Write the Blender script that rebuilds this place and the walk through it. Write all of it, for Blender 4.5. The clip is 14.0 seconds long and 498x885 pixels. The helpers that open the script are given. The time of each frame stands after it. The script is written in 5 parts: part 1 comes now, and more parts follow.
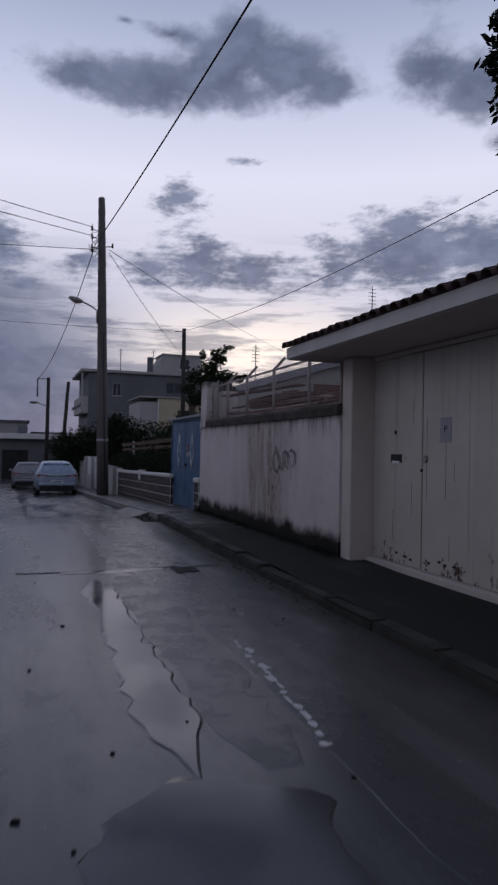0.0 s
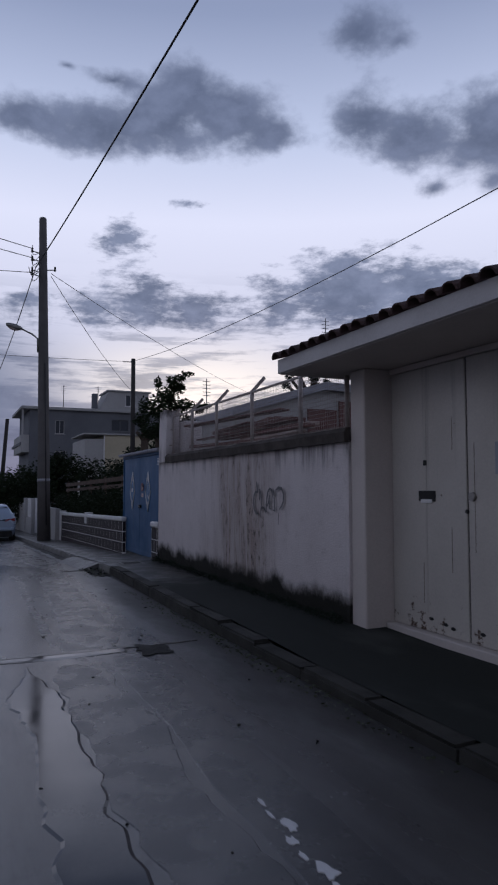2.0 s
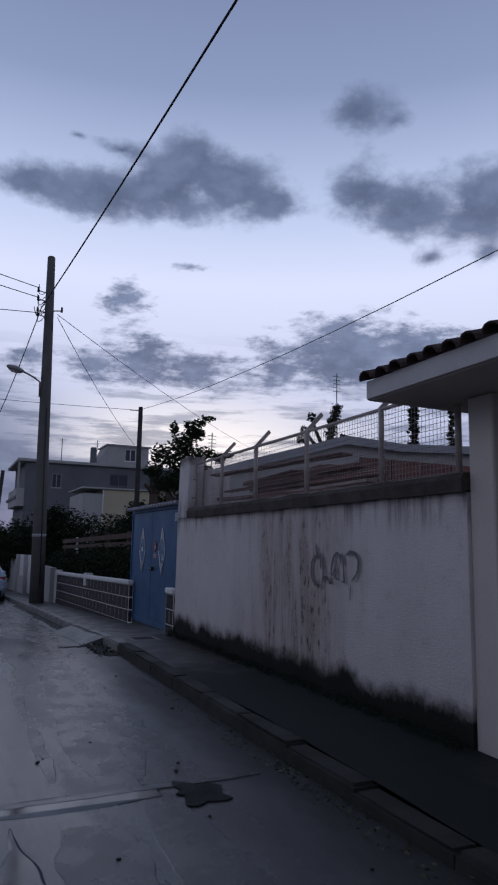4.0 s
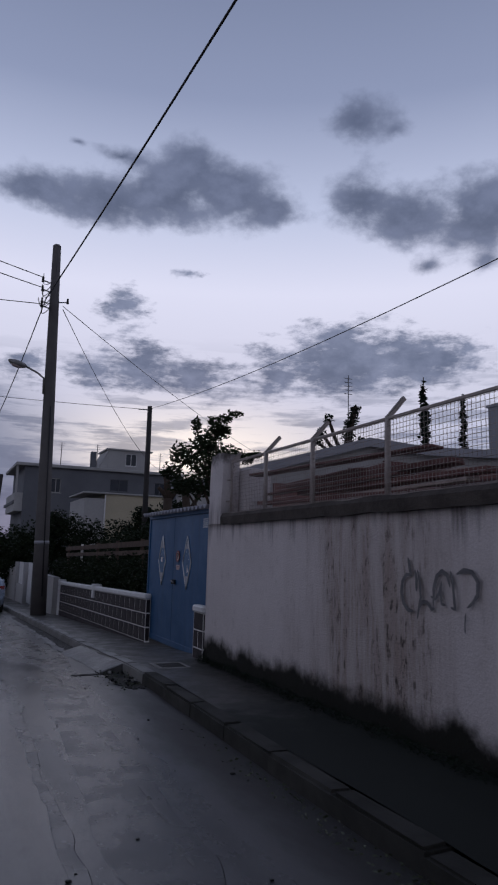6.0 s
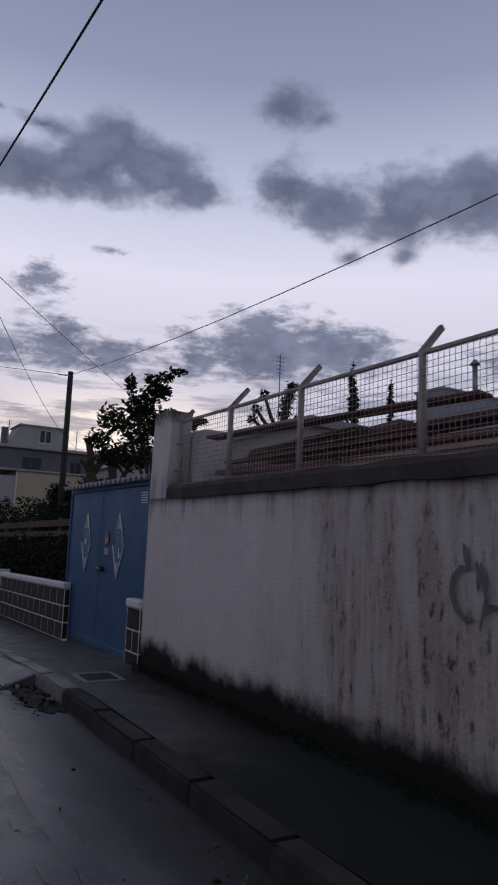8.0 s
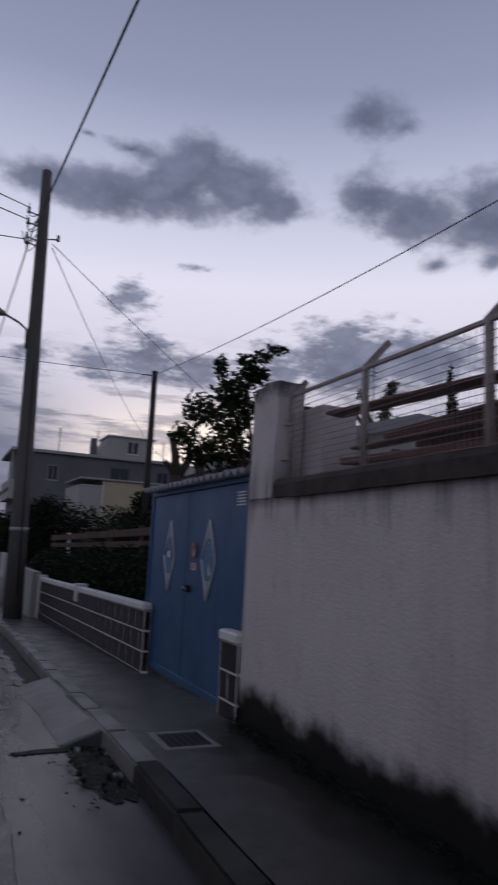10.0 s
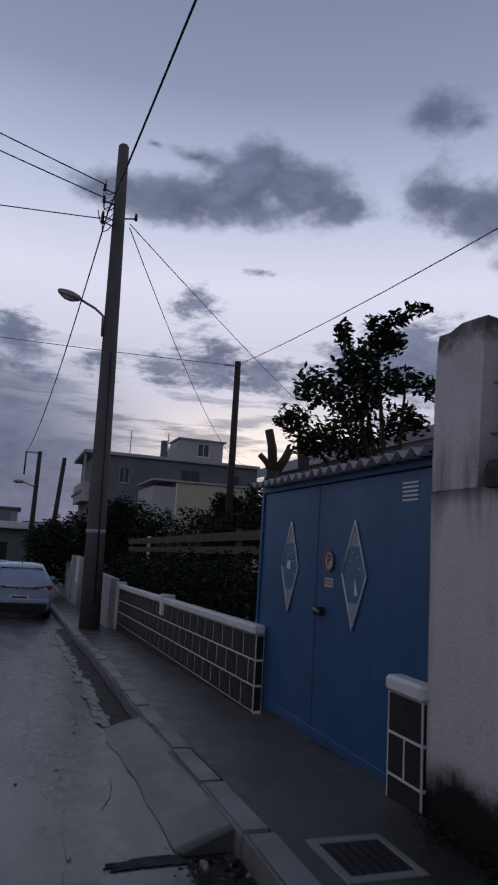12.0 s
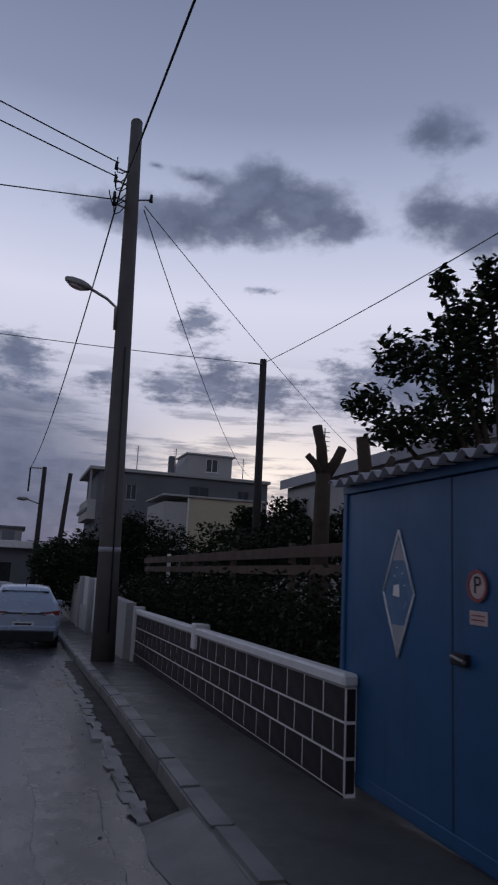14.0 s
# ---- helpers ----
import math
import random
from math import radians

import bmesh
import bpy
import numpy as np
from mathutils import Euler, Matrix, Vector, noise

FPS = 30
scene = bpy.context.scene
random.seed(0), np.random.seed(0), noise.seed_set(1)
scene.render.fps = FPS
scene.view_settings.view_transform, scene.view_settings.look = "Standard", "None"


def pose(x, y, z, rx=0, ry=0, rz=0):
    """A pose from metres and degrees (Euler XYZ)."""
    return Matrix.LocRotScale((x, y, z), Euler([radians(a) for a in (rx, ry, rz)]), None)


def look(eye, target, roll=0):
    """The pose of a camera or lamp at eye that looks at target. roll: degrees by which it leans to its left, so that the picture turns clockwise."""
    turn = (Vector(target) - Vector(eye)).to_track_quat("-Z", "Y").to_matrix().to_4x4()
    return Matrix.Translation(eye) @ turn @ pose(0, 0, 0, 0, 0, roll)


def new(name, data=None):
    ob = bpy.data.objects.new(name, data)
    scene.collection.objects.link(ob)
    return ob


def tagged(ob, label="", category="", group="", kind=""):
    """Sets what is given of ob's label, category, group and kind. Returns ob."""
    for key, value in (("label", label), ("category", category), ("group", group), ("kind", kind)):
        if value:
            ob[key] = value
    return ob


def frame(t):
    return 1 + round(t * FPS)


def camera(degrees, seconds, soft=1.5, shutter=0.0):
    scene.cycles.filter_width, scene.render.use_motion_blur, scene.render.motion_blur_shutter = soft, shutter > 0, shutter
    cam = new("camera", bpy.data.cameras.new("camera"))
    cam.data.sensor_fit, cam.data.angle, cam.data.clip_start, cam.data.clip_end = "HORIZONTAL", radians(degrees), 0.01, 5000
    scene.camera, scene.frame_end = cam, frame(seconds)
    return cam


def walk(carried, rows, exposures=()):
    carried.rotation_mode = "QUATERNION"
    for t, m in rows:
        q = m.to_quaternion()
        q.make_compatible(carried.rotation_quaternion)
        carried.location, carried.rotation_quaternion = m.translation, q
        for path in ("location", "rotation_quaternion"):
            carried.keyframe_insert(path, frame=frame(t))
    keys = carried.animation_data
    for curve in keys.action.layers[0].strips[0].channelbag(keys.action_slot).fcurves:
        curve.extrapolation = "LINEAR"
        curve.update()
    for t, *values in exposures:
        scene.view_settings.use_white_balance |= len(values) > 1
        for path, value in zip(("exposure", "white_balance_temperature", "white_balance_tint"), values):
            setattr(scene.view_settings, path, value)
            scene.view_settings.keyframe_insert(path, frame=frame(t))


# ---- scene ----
cam = camera(40.1, 14.0, soft=2.1, shutter=0.4)
PATH = [
    (0, (-4.098, -14.956, 1.496), (-3.434, -13.069, 1.519), 1.0),
    (0.5, (-3.945, -14.448, 1.542), (-3.204, -12.593, 1.639), 0.4),
    (1, (-3.897, -13.973, 1.524), (-3.11, -12.139, 1.664), -0.1),
    (1.5, (-3.791, -13.427, 1.506), (-2.981, -11.605, 1.668), -0.0),
    (2, (-3.817, -12.96, 1.503), (-3.008, -11.136, 1.637), 0.0),
    (2.5, (-3.784, -12.484, 1.52), (-2.965, -10.665, 1.66), 0.1),
    (3, (-3.703, -11.927, 1.526), (-2.891, -10.115, 1.765), 0.4),
    (5.5, (-3.632, -9.746, 1.56), (-2.818, -7.948, 1.886), 1.6),
    (6, (-3.615, -9.318, 1.583), (-2.801, -7.521, 1.908), 1.5),
    (6.5, (-3.478, -8.836, 1.585), (-2.578, -7.083, 1.93), 1.6),
    (7, (-3.376, -8.35, 1.566), (-2.375, -6.648, 1.884), 2.1),
    (9.5, (-2.701, -6.005, 1.553), (-1.665, -4.316, 1.825), 2.4),
    (10, (-2.511, -5.529, 1.553), (-1.703, -3.726, 1.866), 2.9),
    (10.5, (-2.477, -5.045, 1.533), (-1.831, -3.178, 1.84), 3.5),
    (11, (-2.492, -4.635, 1.577), (-1.853, -2.765, 1.88), 3.7),
    (11.5, (-2.373, -4.048, 1.572), (-1.734, -2.178, 1.881), 3.5),
    (12, (-2.443, -3.631, 1.57), (-1.814, -1.758, 1.884), 3.5),
    (12.5, (-2.344, -3.118, 1.535), (-1.694, -1.257, 1.87), 3.2),
    (13, (-2.345, -2.645, 1.508), (-1.704, -0.782, 1.852), 3.1),
    (13.5, (-2.346, -2.128, 1.52), (-1.714, -0.266, 1.88), 3.1),
    (14, (-2.397, -1.674, 1.563), (-1.784, 0.195, 1.926), 2.9),
]
walk(cam, [(t, look(eye, target, roll)) for t, eye, target, roll in PATH],
     exposures=[(0, 0.0, 6600, 9), (1.5, 0.0, 6300, 8), (2.5, 0.05, 6250, 8), (3, 0.05, 5900, 7), (5.5, -0.05, 6350, 9), (7, -0.05, 6600, 10), (9.5, -0.05, 6800, 11), (10.5, 0.0, 6800, 11), (11, 0.0, 7200, 14), (12, -0.08, 6550, 9), (13, -0.15, 6450, 9), (13.5, -0.2, 6400, 8), (14, -0.15, 6500, 9)])

# ---- sky and light ----
world = bpy.data.worlds.new("dusk_sky")
scene.world = world
world.use_nodes = True
WT = world.node_tree
WT.nodes.clear()


class Net:
    """Short hands for node trees."""

    def __init__(self, tree):
        self.t = tree

    def add(self, kind, **values):
        n = self.t.nodes.new(kind)
        for k, v in values.items():
            n.inputs[k].default_value = v
        return n

    def put(self, socket, value):
        if isinstance(value, bpy.types.NodeSocket):
            self.t.links.new(value, socket)
        else:
            socket.default_value = value

    def m(self, op, a, b=0.0, c=0.0):
        n = self.t.nodes.new("ShaderNodeMath")
        n.operation = op
        for s, v in zip(n.inputs, (a, b, c)):
            self.put(s, v)
        return n.outputs[0]

    def v(self, op, a, b=(0, 0, 0)):
        n = self.t.nodes.new("ShaderNodeVectorMath")
        n.operation = op
        self.put(n.inputs[0], a)
        self.put(n.inputs[1], b)
        return n.outputs["Value"] if op == "LENGTH" else n.outputs[0]

    def noise(self, vec, scale, detail=4.0, rough=0.55):
        n = self.add("ShaderNodeTexNoise", Scale=scale, Detail=detail, Roughness=rough)
        self.put(n.inputs["Vector"], vec)
        return n.outputs["Fac"]

    def smooth(self, x, a, b, lo=0.0, hi=1.0):
        n = self.t.nodes.new("ShaderNodeMapRange")
        n.interpolation_type = "SMOOTHSTEP"
        for k, val in (("Value", x), ("From Min", a), ("From Max", b), ("To Min", lo), ("To Max", hi)):
            self.put(n.inputs[k], val)
        return n.outputs[0]

    def mix(self, f, a, b, blend="MIX"):
        n = self.t.nodes.new("ShaderNodeMix")
        n.data_type, n.blend_type = "RGBA", blend
        self.put(n.inputs[0], f)
        for s, val in ((n.inputs[6], a), (n.inputs[7], b)):
            self.put(s, (*val, 1) if isinstance(val, tuple) and len(val) == 3 else val)
        return n.outputs[2]

    def ramp(self, x, stops):
        n = self.t.nodes.new("ShaderNodeValToRGB")
        e = n.color_ramp.elements
        while len(e) < len(stops):
            e.new(0.5)
        for k, (p, c) in zip(e, stops):
            k.position, k.color = p, (*c, 1)
        self.put(n.inputs[0], x)
        return n.outputs[0]

    def comb(self, x, y, z):
        n = self.t.nodes.new("ShaderNodeCombineXYZ")
        for s, val in zip(n.inputs, (x, y, z)):
            self.put(s, val)
        return n.outputs[0]

    def sep(self, vec):
        n = self.t.nodes.new("ShaderNodeSeparateXYZ")
        self.put(n.inputs[0], vec)
        return n.outputs


S = Net(WT)
sky_dir = WT.nodes.new("ShaderNodeTexCoord").outputs["Generated"]
dx, dy, dz = S.sep(sky_dir)
AZ = S.m("MULTIPLY", S.m("ARCTAN2", dx, dy), 57.2958)
EL = S.m("MULTIPLY", S.m("ARCSINE", dz), 57.2958)
# the sunset stands ahead, low, at about 22 degrees to the right of the street
off_az = S.m("ABSOLUTE", S.m("SUBTRACT", AZ, 22.0))
clear = S.ramp(S.m("DIVIDE", EL, 90.0), [
    (0.0, (0.22, 0.24, 0.36)), (0.07, (0.36, 0.38, 0.52)), (0.14, (0.63, 0.63, 0.78)), (0.24, (0.75, 0.755, 0.93)),
    (0.31, (0.53, 0.58, 0.78)), (0.40, (0.28, 0.325, 0.49)), (0.52, (0.175, 0.21, 0.335)), (1.0, (0.145, 0.18, 0.30))])
away = S.smooth(off_az, 25.0, 120.0, 1.0, 0.68)
clear = S.mix(1.0, clear, S.comb(away, away, away), "MULTIPLY")
glow_len = S.v("LENGTH", S.v("MULTIPLY", S.v("SUBTRACT", S.comb(AZ, EL, 0.0), (20.0, 8.0, 0.0)), (1 / 20.0, 1 / 6.5, 0.0)))
glow = S.smooth(glow_len, 1.0, 0.0)
clear = S.mix(S.m("MULTIPLY", glow, 0.95), clear, (1.12, 1.0, 0.93))

wob = S.add("ShaderNodeTexNoise", Scale=9.0, Detail=5.0, Roughness=0.6)
WT.links.new(sky_dir, wob.inputs["Vector"])
warp = S.v("MULTIPLY", S.v("SUBTRACT", wob.outputs["Color"], (0.5, 0.5, 0.5)), (2.6, 2.0, 0.0))
P = S.v("ADD", S.comb(AZ, EL, 0.0), warp)
CLOUDS_HIGH = [  # azimuth, elevation, half width, half height, weight
    (5.0, 28.2, 6.0, 1.9, 1.0), (11.5, 27.9, 6.0, 2.2, 1.1), (16.8, 28.9, 5.2, 3.2, 1.15), (18.8, 31.2, 3.3, 2.6, 1.1), (22.4, 29.4, 4.6, 3.1, 1.15),
    (25.8, 28.3, 3.2, 2.0, 1.0), (12.4, 31.4, 3.2, 1.0, 0.9), (8.2, 31.9, 1.6, 0.6, 0.6), (34.0, 28.5, 4.3, 2.8, 1.05), (37.8, 27.2, 4.2, 2.6, 1.1), (44.2, 27.0, 5.4, 3.6, 1.15),
    (50.5, 27.6, 6.2, 4.0, 1.1), (39.4, 23.5, 2.6, 1.1, 0.75), (44.5, 23.6, 2.4, 1.2, 0.7), (33.6, 34.6, 5.2, 2.8, 0.85), (37.0, 33.8, 3.2, 2.0, 0.55), (64.0, 30.0, 9.0, 4.0, 0.9)]
CLOUDS_LOW = [
    (13.3, 20.0, 3.2, 2.2, 0.85), (18.9, 23.0, 2.8, 0.8, 0.7), (33.0, 16.2, 8.8, 3.0, 1.2), (31.6, 18.2, 4.0, 1.6, 0.9), (38.0, 15.8, 6.0, 2.0, 1.05),
    (26.8, 14.8, 4.6, 1.9, 0.9), (40.8, 16.2, 4.6, 2.4, 0.85), (14.9, 15.3, 4.0, 2.9, 1.0), (19.8, 14.5, 3.9, 2.3, 0.95),
    (11.2, 14.6, 3.2, 2.6, 0.9), (5.8, 14.6, 3.6, 2.0, 0.85), (-1.5, 15.8, 3.6, 2.8, 1.0), (-1.0, 13.4, 5.0, 1.3, 0.9),
    (56.0, 15.0, 9.0, 3.0, 0.9)]


def cloud_field(clouds):
    best = -3.0
    for a, e, w, h, weight in clouds:
        far = S.v("LENGTH", S.v("MULTIPLY", S.v("SUBTRACT", P, (a, e, 0.0)), (1 / w, 1 / h, 0.0)))
        best = S.m("SMOOTH_MAX", best, S.m("SUBTRACT", weight - 0.16, far), 0.8)
    return best


puff = S.noise(S.v("MULTIPLY", sky_dir, (1.0, 1.0, 1.5)), 19.0, 9.0, 0.60)
fluff = S.m("MULTIPLY", S.m("SUBTRACT", puff, 0.48), 1.45)
tuft = S.noise(S.v("MULTIPLY", sky_dir, (1.0, 1.0, 2.6)), 21.0, 8.0, 0.66)
shred = S.m("MULTIPLY", S.m("SUBTRACT", tuft, 0.49), 2.3)
dens_hi = S.smooth(S.m("ADD", cloud_field(CLOUDS_HIGH), fluff), -0.10, 0.62)
dens_lo = S.smooth(S.m("ADD", cloud_field(CLOUDS_LOW), shred), -0.08, 0.6)
# thin streaks near the horizon, and loose cloud over the rest of the sky
streak = S.noise(S.v("MULTIPLY", sky_dir, (3.0, 3.0, 26.0)), 2.2, 6.0, 0.62)
low = S.smooth(EL, 19.0, 9.0)
dens_st = S.m("MULTIPLY", S.smooth(streak, 0.45, 0.60), S.m("MULTIPLY", low, 0.8))
bank = S.smooth(S.v("LENGTH", S.v("MULTIPLY", S.v("SUBTRACT", P, (-9.0, 5.0, 0.0)), (1 / 21.0, 1 / 12.0, 0.0))), 1.15, 0.45)
loose = S.m("MULTIPLY", S.smooth(S.noise(S.v("MULTIPLY", sky_dir, (1, 1, 2.2)), 3.2, 6.0, 0.6), 0.5, 0.68), S.smooth(off_az, 38.0, 70.0, 0.0, 0.75))
body = S.smooth(puff, 0.3, 0.75)
tone_hi = S.mix(body, (0.075, 0.096, 0.168), (0.15, 0.178, 0.285))
tone_lo = S.mix(body, (0.075, 0.105, 0.19), (0.19, 0.225, 0.35))
sky = S.mix(S.m("MULTIPLY", dens_st, 0.8), clear, tone_lo)
sky = S.mix(S.m("MULTIPLY", bank, 0.92), sky, S.mix(body, (0.105, 0.132, 0.225), (0.165, 0.195, 0.30)))
sky = S.mix(S.m("MULTIPLY", dens_lo, 0.9), sky, tone_lo)
sky = S.mix(loose, sky, (0.12, 0.13, 0.20))
sky = S.mix(S.m("MULTIPLY", dens_hi, 0.92), sky, tone_hi)
nishita = WT.nodes.new("ShaderNodeTexSky")
nishita.sky_type, nishita.sun_disc = "NISHITA", False
nishita.sun_elevation, nishita.sun_rotation = radians(0.5), radians(22.0)
bg_clouds = S.add("ShaderNodeBackground", Strength=1.0)
bg_air = S.add("ShaderNodeBackground", Strength=0.008)
WT.links.new(sky, bg_clouds.inputs["Color"])
WT.links.new(nishita.outputs[0], bg_air.inputs["Color"])
both = WT.nodes.new("ShaderNodeAddShader")
out = WT.nodes.new("ShaderNodeOutputWorld")
WT.links.new(bg_clouds.outputs[0], both.inputs[0])
WT.links.new(bg_air.outputs[0], both.inputs[1])
WT.links.new(both.outputs[0], out.inputs["Surface"])


# ---- materials ----
def material(name, base, dark=None, rough=0.7, metal=0.0, grain=40.0, blotch=2.5, bump=0.3, depth=0.004, hook=None, spread=0.6, rand=0.0, spec=0.5):
    """A surface with fine grain, larger blotches and relief; hook(net, pos, color, rough) may add wear."""
    mt = bpy.data.materials.new(name)
    mt.use_nodes = True
    n = Net(mt.node_tree)
    bsdf = mt.node_tree.nodes["Principled BSDF"]
    pos = mt.node_tree.nodes.new("ShaderNodeTexCoord").outputs["Object"]
    dark = dark or tuple(c * 0.6 for c in base)
    big = n.noise(pos, blotch, 5.0, 0.6)
    fine = n.noise(pos, grain, 4.0, 0.6)
    col = n.mix(n.smooth(big, 0.5 - spread / 2, 0.5 + spread / 2), dark, base)
    col = n.mix(0.35, col, n.mix(fine, tuple(c * 0.55 for c in base), tuple(min(1, c * 1.35) for c in base)))
    if rand:
        info = mt.node_tree.nodes.new("ShaderNodeObjectInfo").outputs["Random"]
        col = n.mix(n.m("MULTIPLY", info, rand), col, dark)
    rgh = n.smooth(big, 0.3, 0.7, min(1, rough + 0.08), max(0.03, rough - 0.08))
    if hook:
        col, rgh = hook(n, pos, col, rgh)
    n.put(bsdf.inputs["Base Color"], col)
    n.put(bsdf.inputs["Roughness"], rgh)
    bsdf.inputs["Metallic"].default_value = metal
    bsdf.inputs["Specular IOR Level"].default_value = spec
    if bump:
        b = n.add("ShaderNodeBump", Strength=bump, Distance=depth)
        n.put(b.inputs["Height"], n.m("ADD", fine, n.m("MULTIPLY", big, 0.6)))
        n.put(bsdf.inputs["Normal"], b.outputs[0])
    return mt


def wall_wear(n, pos, col, rgh):
    x, y, z = n.sep(pos)
    # rusty run-off in the middle of the wall, clean plaster on both sides
    patchy = n.noise(n.v("MULTIPLY", pos, (1, 1, 0.3)), 1.1, 3.0, 0.5)
    reach = n.m("ADD", n.m("ABSOLUTE", n.m("ADD", y, 3.85)), n.m("MULTIPLY", n.m("SUBTRACT", patchy, 0.5), 2.2))
    zone = n.smooth(reach, 1.7, 0.5)
    streak = n.noise(n.v("MULTIPLY", pos, (1, 2.6, 0.30)), 1.7, 7.0, 0.7)
    rusty = n.m("MULTIPLY", n.smooth(streak, 0.40, 0.68), n.m("ADD", n.m("MULTIPLY", zone, 0.62), 0.06))
    col = n.mix(n.m("MULTIPLY", zone, 0.35), col, (0.27, 0.23, 0.21))
    col = n.mix(rusty, col, (0.25, 0.185, 0.15))
    mottle = n.noise(pos, 6.5, 6.0, 0.7)
    col = n.mix(n.m("MULTIPLY", n.smooth(mottle, 0.52, 0.75), 0.30), col, (0.26, 0.22, 0.205))
    # flaked black crust inside the run-off
    crust = n.noise(n.v("MULTIPLY", pos, (1, 1.5, 0.7)), 9.0, 7.0, 0.75)
    where = n.m("MULTIPLY", n.smooth(streak, 0.5, 0.62), zone)
    col = n.mix(n.m("MULTIPLY", n.smooth(crust, 0.50, 0.60), n.m("MULTIPLY", where, 0.9)), col, (0.05, 0.042, 0.038))
    # drips of soot that hang from the coping
    drip = n.noise(n.v("MULTIPLY", pos, (1, 3.0, 0.25)), 1.6, 7.0, 0.72)
    hang = n.m("SUBTRACT", n.smooth(z, 0.9, 2.1), n.m("MULTIPLY", drip, 1.6))
    col = n.mix(n.m("MULTIPLY", n.m("MULTIPLY", n.smooth(hang, 0.02, 0.5), n.smooth(z, 2.4, 2.1)), 0.85), col, (0.045, 0.040, 0.040))
    soot = n.m("SUBTRACT", n.smooth(z, 2.5, 3.05), n.m("MULTIPLY", n.noise(pos, 3.5, 6.0, 0.7), 1.1))
    col = n.mix(n.smooth(soot, 0.05, 0.45, 0.0, 0.85), col, (0.05, 0.045, 0.042))
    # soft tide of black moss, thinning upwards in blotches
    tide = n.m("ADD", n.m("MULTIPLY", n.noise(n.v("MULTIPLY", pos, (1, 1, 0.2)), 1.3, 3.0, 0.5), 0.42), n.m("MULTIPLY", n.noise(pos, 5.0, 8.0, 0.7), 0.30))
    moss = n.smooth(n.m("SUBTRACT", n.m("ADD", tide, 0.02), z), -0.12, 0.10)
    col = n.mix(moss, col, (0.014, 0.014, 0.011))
    return col, rgh


def road_wear(n, pos, col, rgh):
    x, y, z = n.sep(pos)
    lane = n.noise(n.v("MULTIPLY", pos, (2.4, 0.22, 1)), 1.1, 5.0, 0.6)
    wet = n.noise(n.v("MULTIPLY", pos, (1.2, 0.45, 1)), 1.5, 6.0, 0.65)
    dry = n.noise(n.v("MULTIPLY", pos, (1.0, 0.6, 1)), 5.0, 6.0, 0.7)
    col = n.mix(n.smooth(lane, 0.4, 0.62), col, (0.095, 0.094, 0.094))
    col = n.mix(n.m("MULTIPLY", n.smooth(dry, 0.52, 0.7), 0.5), col, (0.045, 0.044, 0.043))
    # a shallow film of water lies in the wheel track
    along = n.m("ABSOLUTE", n.m("ADD", x, 3.25))
    film = n.m("ADD", n.smooth(along, 0.95, 0.1), n.m("SUBTRACT", wet, 0.5))
    rgh = n.m("SUBTRACT", n.smooth(wet, 0.35, 0.7, 0.29, 0.16), n.m("MULTIPLY", n.smooth(film, 0.45, 0.75), 0.10))
    rgh = n.m("ADD", rgh, n.m("MULTIPLY", n.smooth(dry, 0.45, 0.7), 0.05))
    # mud washed against the kerb
    mud = n.m("ADD", x, n.m("MULTIPLY", n.m("SUBTRACT", wet, 0.5), 1.1))
    mud = n.m("MULTIPLY", n.smooth(mud, -1.95, -1.35), n.smooth(y, 0.5, -4.0, 0.15, 0.9))
    col = n.mix(mud, col, (0.028, 0.025, 0.022))
    return col, n.m("ADD", n.m("MAXIMUM", rgh, 0.09), n.m("MULTIPLY", mud, 0.45))


def pavement_wear(n, pos, col, rgh):
    x, y, z = n.sep(pos)
    edge = n.noise(pos, 2.4, 7.0, 0.7)
    inner = n.smooth(n.m("ADD", x, n.m("MULTIPLY", n.m("SUBTRACT", edge, 0.5), 1.3)), -0.75, -0.35)
    before = n.smooth(n.m("ADD", y, n.m("MULTIPLY", edge, 1.2)), 1.0, -0.2)
    col = n.mix(n.m("MULTIPLY", inner, before), col, (0.016, 0.016, 0.013))
    grown = n.smooth(n.m("ADD", y, n.m("MULTIPLY", edge, 3.0)), 0.2, -2.8)
    col = n.mix(n.m("MULTIPLY", grown, 0.95), col, (0.012, 0.015, 0.012))
    col = n.mix(n.smooth(n.noise(n.v("MULTIPLY", pos, (1, 0.5, 1)), 0.9, 5.0, 0.6), 0.5, 0.68, 0.0, 0.7), col, (0.05, 0.05, 0.045))
    return col, n.m("MAXIMUM", n.smooth(edge, 0.35, 0.65, 0.55, 0.32), n.m("MULTIPLY", grown, 0.9))


def gate_wear(n, pos, col, rgh):
    x, y, z = n.sep(pos)
    rust = n.m("ADD", n.noise(pos, 5.0, 6.0, 0.7), n.smooth(z, 0.75, 0.15, 0.0, 0.16))
    col = n.mix(n.smooth(rust, 0.70, 0.76), col, (0.07, 0.035, 0.02))
    run = n.noise(n.v("MULTIPLY", pos, (1, 5, 0.2)), 1.4, 5.0, 0.65)
    return n.mix(n.smooth(run, 0.55, 0.75, 0, 0.45), col, (0.2, 0.18, 0.16)), rgh


def blue_wear(n, pos, col, rgh):
    run = n.noise(n.v("MULTIPLY", pos, (1, 4, 0.25)), 1.6, 5.0, 0.65)
    col = n.mix(n.smooth(run, 0.5, 0.75, 0, 0.5), col, (0.014, 0.04, 0.08))
    chip = n.noise(pos, 26.0, 4.0, 0.7)
    return n.mix(n.smooth(chip, 0.73, 0.76, 0, 0.7), col, (0.06, 0.03, 0.02)), rgh


